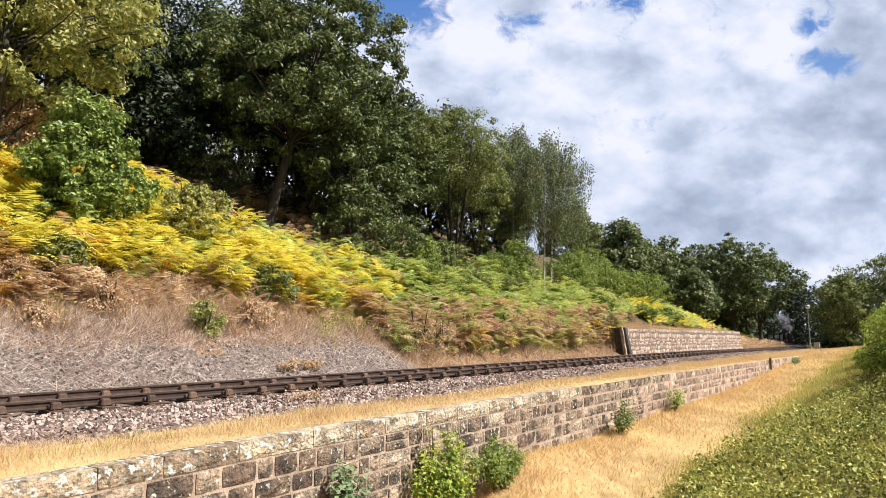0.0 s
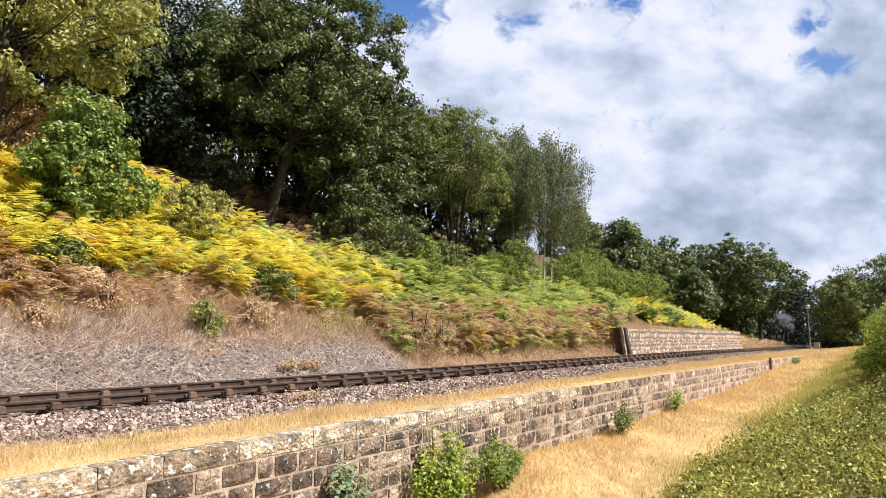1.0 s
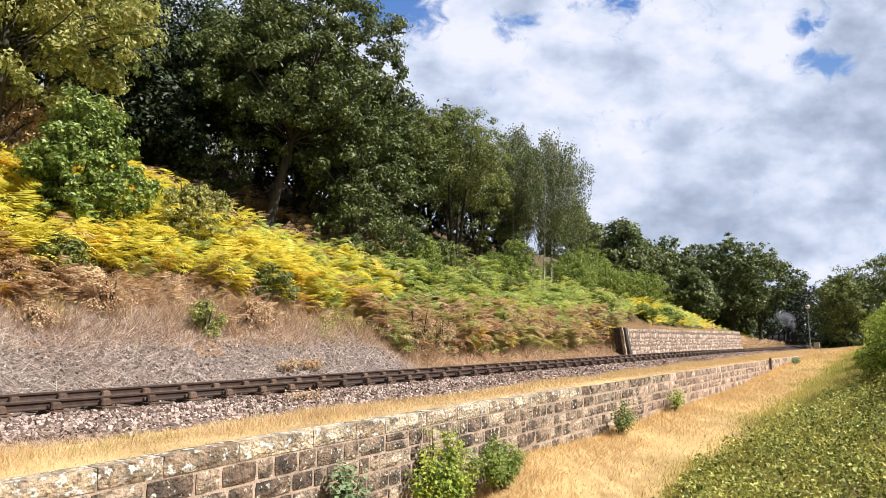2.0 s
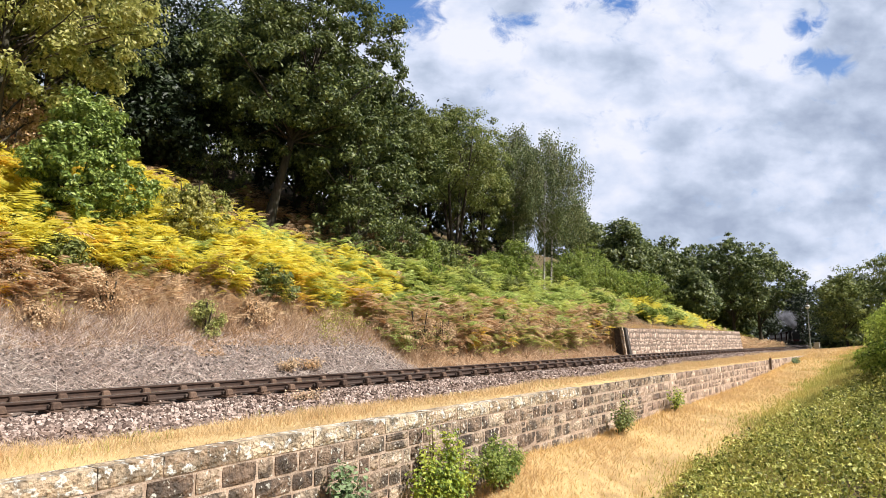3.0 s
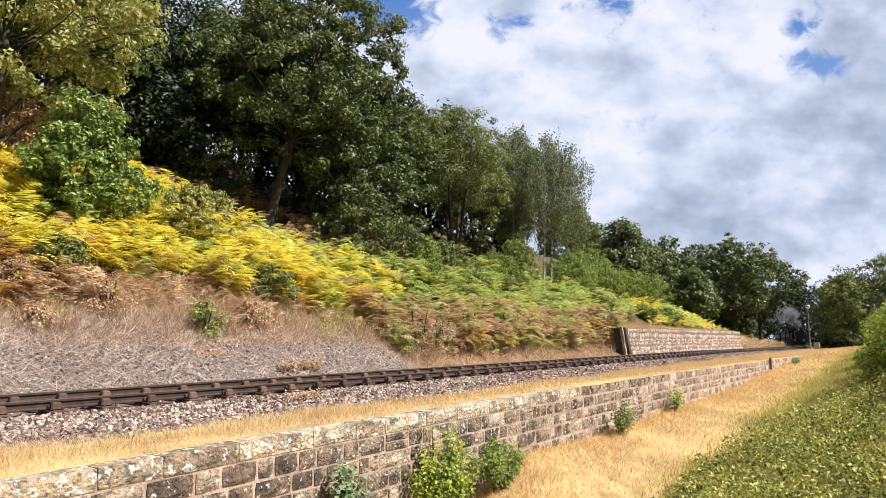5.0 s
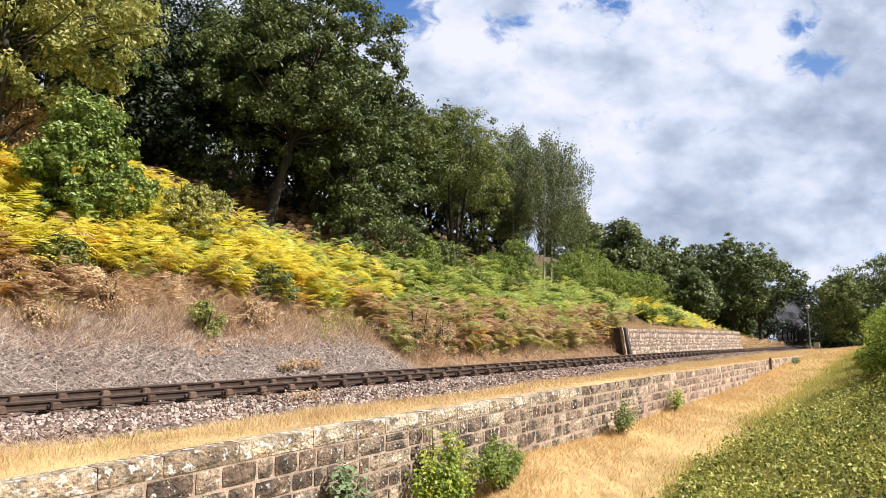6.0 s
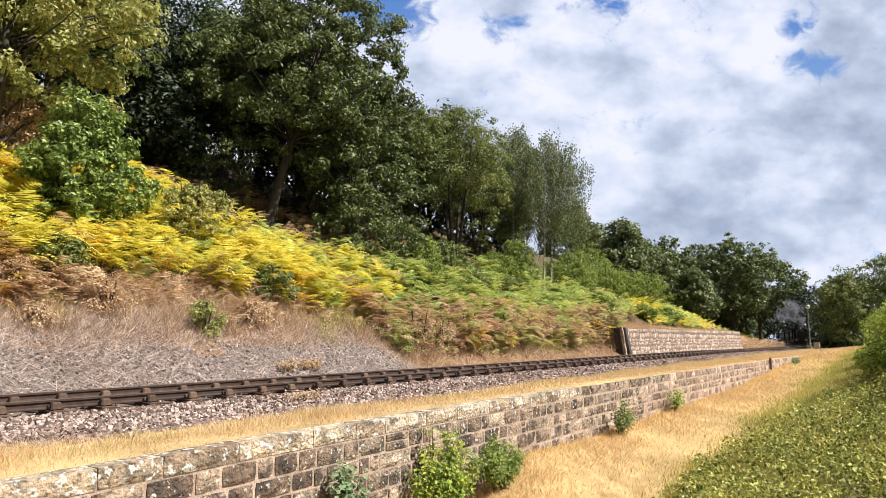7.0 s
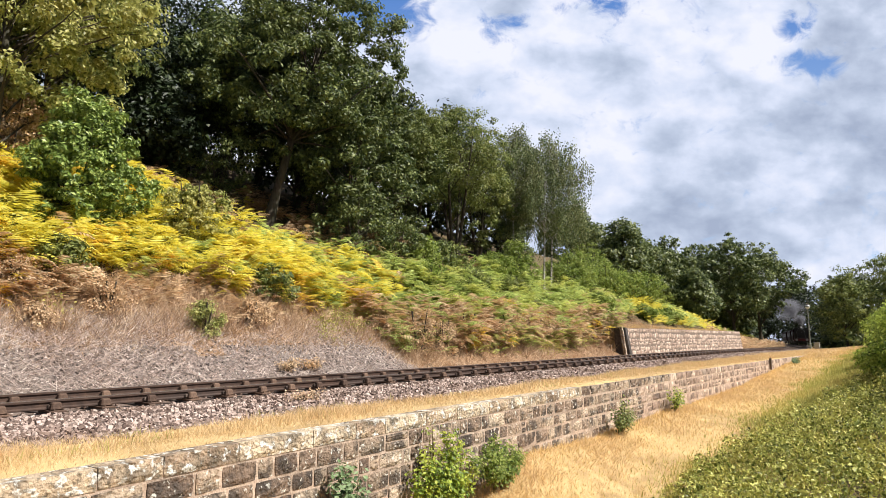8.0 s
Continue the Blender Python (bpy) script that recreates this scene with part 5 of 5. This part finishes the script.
# maroon sides and grey roof, darkened to hold the shade of lineside trees
M_COACH = material("maroon_coach_paint", [(0.3, (0.018, 0.007, 0.007)), (0.7, (0.032, 0.011, 0.011))], 2, 5, 0.65, spec=0.15)
M_ROOF = material("grey_coach_roof", [(0.3, (0.02, 0.02, 0.02)), (0.7, (0.042, 0.041, 0.04))], 3, 5, 0.8)
M_WINDOW = material("dark_coach_glass", [(0.3, (0.012, 0.014, 0.016)), (0.7, (0.03, 0.033, 0.036))], 2, 2, 0.35, spec=0.3)
M_STEEL = material("worn_bright_steel", [(0.3, (0.35, 0.34, 0.33)), (0.7, (0.55, 0.54, 0.52))], 8, 4, 0.35, metal=0.9)
M_LAMPWHITE = material("white_headlamp_enamel", [(0.3, (0.75, 0.75, 0.72)), (0.7, (0.85, 0.85, 0.82))], 4, 3, 0.4)
M_SMOKE = material("grey_coal_smoke", [(0.2, (0.26, 0.26, 0.29)), (0.5, (0.33, 0.33, 0.365)), (0.8, (0.41, 0.41, 0.45))], 0.5, 3, 1.0, island=0.1, spec=0.0, through_light=0.5)


def wheel_mesh(r, spokes):
    bm = bmesh.new()
    n = 28
    for ra, rb, w in ((r, r * 0.86, 0.065), (r * 0.22, 0.02, 0.08)):
        for k in range(n):
            a0, a1 = 2 * math.pi * k / n, 2 * math.pi * (k + 1) / n
            q = []
            for x in (-w, w):
                for rad in (rb, ra):
                    for a in (a0, a1):
                        q.append(bm.verts.new((x, math.cos(a) * rad, math.sin(a) * rad)))
            for f in ((0, 1, 3, 2), (4, 6, 7, 5), (2, 3, 7, 6), (0, 4, 5, 1)):
                bm.faces.new([q[i] for i in f])
    for k in range(spokes):
        a = 2 * math.pi * k / spokes
        cyl(bm, (0, math.cos(a) * r * 0.15, math.sin(a) * r * 0.15), (0, math.cos(a) * r * 0.9, math.sin(a) * r * 0.9), 0.035, 0.028, 6)
    bmesh.ops.remove_doubles(bm, verts=bm.verts, dist=0.0005)
    bmesh.ops.recalc_face_normals(bm, faces=bm.faces)
    me = bpy.data.meshes.new("wheel")
    bm.to_mesh(me), bm.free()
    me.materials.append(M_BLACK)
    return me


ROLLING = []        # wheels: object, x, y, z, radius


def add_wheels(thing, ys, r, spokes):
    me = wheel_mesh(r, spokes)
    for y in ys:
        bm = bmesh.new()
        cyl(bm, (-0.72, 0, 0), (0.72, 0, 0), 0.07, seg=12)
        for sx in (-0.75, 0.75):
            w = new("wheel", me)
            w.parent, w.location = thing, (sx, y, r)
            ROLLING.append((w, sx, y, r))
        ax = part("axle", bm, M_BLACK, thing)
        ax.location = (0, y, r)


def build_engine():
    """Faces -Y; its front buffers are at y = 0, and rail tops at z = 0."""
    e = tagged(new("steam_locomotive"), "black steam locomotive approaching with a white headlamp", "locomotive")
    bm = bmesh.new()
    cyl(bm, (0, 2.2, 2.45), (0, 6.6, 2.52), 0.74, 0.84, 32)
    part("boiler", bm, M_BLACK, e)
    bm = bmesh.new()
    cyl(bm, (0, 0.95, 2.45), (0, 2.2, 2.45), 0.80, seg=32)
    boxy(bm, -0.7, 0.7, 1.0, 2.1, 1.3, 1.9, 0.05)
    part("smokebox", bm, M_BLACK, e, "sooty black smokebox")
    bm = bmesh.new()
    cyl(bm, (0, 0.95, 2.45), (0, 0.86, 2.45), 0.62, 0.56, 28), cyl(bm, (0, 0.87, 2.45), (0, 0.76, 2.45), 0.07, 0.05, 12)
    for q in (2.25, 2.65):
        boxy(bm, -0.45, 0.5, 0.83, 0.88, q - 0.04, q + 0.04, 0.01)
    part("smokebox_door", bm, M_BLACK, e)
    bm = bmesh.new()
    cyl(bm, (0, 1.55, 3.15), (0, 1.55, 3.35), 0.34, 0.25, 20), cyl(bm, (0, 1.55, 3.35), (0, 1.55, 3.75), 0.25, 0.27, 20), cyl(bm, (0, 1.55, 3.75), (0, 1.55, 3.86), 0.32, 0.30, 20)
    part("chimney", bm, M_BLACK, e)
    bm = bmesh.new()
    cyl(bm, (0, 4.2, 3.1), (0, 4.2, 3.55), 0.36, 0.32, 20)
    bmesh.ops.create_uvsphere(bm, u_segments=18, v_segments=10, radius=0.32, matrix=Matrix.Translation((0, 4.2, 3.55)))
    part("steam_dome", bm, M_BLACK, e)
    bm = bmesh.new()
    boxy(bm, -0.62, 0.62, 6.6, 8.6, 1.5, 3.35, 0.2)
    part("firebox", bm, M_BLACK, e)
    bm = bmesh.new()
    for s in (-1.27, 1.22):
        boxy(bm, s, s + 0.05, 8.6, 10.4, 1.35, 3.3, 0.01)
    boxy(bm, -1.27, 1.27, 8.55, 8.6, 1.35, 3.45, 0.01)
    part("cab", bm, M_BLACK, e)
    bm = bmesh.new()
    for k in range(10):
        a0, a1 = math.pi * k / 10, math.pi * (k + 1) / 10
        q = [bm.verts.new((math.cos(a) * 1.36, y, 3.28 + math.sin(a) * 0.52)) for y in (8.45, 10.6) for a in (a0, a1)]
        bm.faces.new((q[0], q[1], q[3], q[2]))
    bmesh.ops.remove_doubles(bm, verts=bm.verts, dist=0.001)
    bmesh.ops.solidify(bm, geom=bm.faces[:], thickness=0.05)
    part("cab_roof", bm, M_BLACK, e)
    bm = bmesh.new()
    boxy(bm, -1.27, 1.27, 0.5, 10.4, 1.22, 1.30, 0.015)
    part("running_plate", bm, M_BLACK, e)
    bm = bmesh.new()
    boxy(bm, -1.25, 1.25, 0.42, 0.5, 0.86, 1.28, 0.015)
    part("buffer_beam", bm, M_REDBEAM, e, "dull red buffer beam")
    for s in (-0.87, 0.87):
        bm = bmesh.new()
        cyl(bm, (s, 0.42, 1.06), (s, 0.12, 1.06), 0.12, 0.09, 16), cyl(bm, (s, 0.12, 1.06), (s, 0.0, 1.06), 0.22, 0.23, 20)
        part("buffer", bm, M_STEEL, e)
        bm = bmesh.new()
        cyl(bm, (s * 1.18, 1.1, 0.85), (s * 1.18, 2.3, 0.85), 0.30, seg=20)
        part("cylinder", bm, M_BLACK, e)
        bm = bmesh.new()
        boxy(bm, s * 1.02 - 0.03, s * 1.02 + 0.03, 3.4, 7.9, 0.72, 0.86, 0.012)
        part("coupling_rod", bm, M_STEEL, e)
    bm = bmesh.new()
    boxy(bm, -0.12, 0.12, 0.62, 0.84, 3.26, 3.60, 0.03)
    cyl(bm, (0, 0.62, 3.43), (0, 0.57, 3.43), 0.10, seg=16)
    part("headlamp", bm, M_LAMPWHITE, e, "white headlamp on top of the smokebox")
    bm = bmesh.new()
    boxy(bm, -0.06, 0.06, 0.1, 0.42, 0.95, 1.1, 0.01)
    cyl(bm, (0, 0.25, 0.7), (0, 0.25, 1.0), 0.04, seg=8)
    part("coupling_hook", bm, M_BLACK, e)
    bm = bmesh.new()
    boxy(bm, -0.6, 0.6, 0.6, 10.2, 0.75, 1.215, 0.02)
    part("frame", bm, M_BLACK, e)
    add_wheels(e, (1.7,), 0.48, 10)
    add_wheels(e, (3.4, 5.6, 7.9), 0.78, 16)
    return e


def build_tender():
    t = tagged(new("locomotive_tender"), "black coal tender coupled behind the locomotive", "tender")
    bm = bmesh.new()
    boxy(bm, -1.22, 1.22, 0.4, 6.2, 1.2, 2.75, 0.06)
    part("tank", bm, M_BLACK, t)
    bm = bmesh.new()
    boxy(bm, -1.25, 1.25, 0.1, 6.5, 1.05, 1.195, 0.015)
    part("frame", bm, M_BLACK, t)
    tv, tf = rock_template(3)
    n = 260
    T = np.stack([rng.uniform(-0.9, 0.9, n), rng.uniform(0.8, 5.6, n), 2.72 + 0.25 * rng.random(n)], 1)
    V, F = piled(tv, tf, frames_for(rng.normal(size=(n, 3)), rng.uniform(0.2, 0.4, n)), T)
    mesh_of("coal", V, F, M_BLACK, t, "heaped black coal")
    add_wheels(t, (1.2, 3.2, 5.3), 0.60, 12)
    return t


def build_coach():
    c = tagged(new("railway_coach"), "maroon railway coach with a grey roof", "railway coach", "coaches of the train")
    L0, L1 = 0.6, 18.6
    bm = bmesh.new()
    boxy(bm, -1.35, 1.35, L0, L1, 1.05, 3.1, 0.05)
    part("body", bm, M_COACH, c)
    bm = bmesh.new()
    prev = None
    for k in range(13):
        a = math.pi * k / 12
        q = [bm.verts.new((math.cos(a) * 1.40, y, 3.08 + math.sin(a) * 0.72)) for y in (L0 - 0.03, L1 + 0.03)]
        if prev:
            bm.faces.new((prev[0], q[0], q[1], prev[1]))
        prev = q
    bmesh.ops.solidify(bm, geom=bm.faces[:], thickness=0.06)
    part("roof", bm, M_ROOF, c)
    bm = bmesh.new()
    for y in (L0 - 0.02, L1 - 0.02):
        vs = [bm.verts.new((math.cos(math.pi * k / 12) * 1.33, y + 0.02, 3.09 + math.sin(math.pi * k / 12) * 0.64)) for k in range(13)]
        bm.faces.new(vs)
    bmesh.ops.solidify(bm, geom=bm.faces[:], thickness=0.03)
    part("end_panel", bm, M_COACH, c)
    for s in (-1, 1):
        for i in range(8):
            y = L0 + 1.2 + i * 2.05
            bm = bmesh.new()
            boxy(bm, s * 1.345 - 0.02, s * 1.345 + 0.02, y, y + 1.2, 2.0, 2.85, 0.006)
            part("window", bm, M_WINDOW, c)
    bm = bmesh.new()
    boxy(bm, -1.2, 1.2, L0, L1, 0.85, 1.046, 0.02)
    part("underframe", bm, M_BLACK, c)
    for y in (3.2, 16.0):
        bm = bmesh.new()
        boxy(bm, -1.0, 1.0, y - 1.7, y + 1.7, 0.4, 0.8, 0.06)
        part("bogie", bm, M_BLACK, c)
    add_wheels(c, (2.0, 4.4, 14.8, 17.2), 0.46, 10)
    return c


ENGINE, TENDER, COACH = build_engine(), build_tender(), build_coach()
COACHES = [COACH]
for k in range(2):
    c = copy_thing(COACH, Matrix.Identity(4))
    COACHES.append(c)
    kids = [o for o in c.children if o.name.startswith("wheel")]
    ROLLING += [(o, o.location.x, o.location.y, o.location.z) for o in kids]


def smoke_puff(size, n, seed):
    """A cloud of tiny drifting soot flakes, thinning outwards."""
    r = np.random.default_rng(seed)
    c = r.normal(size=(26, 3)) * np.array(size) * 0.42
    pts = c[r.integers(0, 26, n)] + r.normal(size=(n, 3)) * np.array(size) * 0.26
    V, F = piled(TRI_V, TRI_F, frames_for(r.normal(size=(n, 3)), r.uniform(0.05, 0.085, n)), pts)
    ob = mesh_of("smoke_puff", V, F, M_SMOKE)
    return tagged(ob, "drifting puff of grey coal smoke above the locomotive", "smoke", "smoke of the locomotive")


# puff, distance behind the locomotive's front, height, rise, drift to the far side
PUFFS = [(smoke_puff((0.7, 0.8, 1.1), 12000, 1), 1.5, 4.8, 0.0, -0.2), (smoke_puff((1.2, 1.4, 1.5), 20000, 2), 3.2, 6.3, 0.08, -1.0),
         (smoke_puff((1.8, 2.4, 1.6), 25000, 3), 7.0, 7.3, 0.12, -2.2), (smoke_puff((2.0, 4.0, 1.8), 20000, 4), 14, 7.6, 0.1, -2.6), (smoke_puff((2.0, 6.0, 2.0), 12000, 5), 25, 7.4, 0.08, -2.6)]


def along(s):
    """Pose of a point of the train whose place along the track is s, facing down the line."""
    p, h = track_point(s)
    tilt = math.atan2(float(rail_z(s + 1) - rail_z(s - 1)), 2)
    return Matrix.Translation(p) @ Matrix.Rotation(h, 4, "Z") @ Matrix.Rotation(tilt, 4, "X")


def front_at(t):
    """Place of the locomotive's front along the track."""
    return 206.0 - 8.0 * t


def motions():
    ts = [i * 0.5 for i in range(17)]
    gaps = [0.0, 10.9, 18.0, 37.2, 56.4]
    for thing, g in zip([ENGINE, TENDER, *COACHES], gaps):
        walk(thing, [(t, along(front_at(t) + g)) for t in ts])
    for w, x, y, r in ROLLING:
        fast = [i / 15 for i in range(121)]
        walk(w, [(t, Matrix.Translation((x, y, r)) @ Matrix.Rotation(8.0 * t / r, 4, "X")) for t in fast])
    for ob, back, up, rise, aside in PUFFS:
        walk(ob, [(t, along(front_at(t) + back) @ pose(aside + 0.25 * math.sin(0.9 * t + back), 0.3 * math.sin(0.7 * t), up + rise * (t - 4) + 0.2 * math.sin(1.1 * t + up), 0, 0, 6 * math.sin(0.5 * t + back))) for t in ts])
    # the cloud layer drifts slowly to the left
    side = look(EYE, AIM).to_3x3() @ Vector((1, 0, 0))
    walk(SKY, [(0.0, Matrix.Translation(side * 33 + Vector((0, 0, 4)))), (8.0, Matrix.Translation(side * -33 - Vector((0, 0, 4))))])


motions()
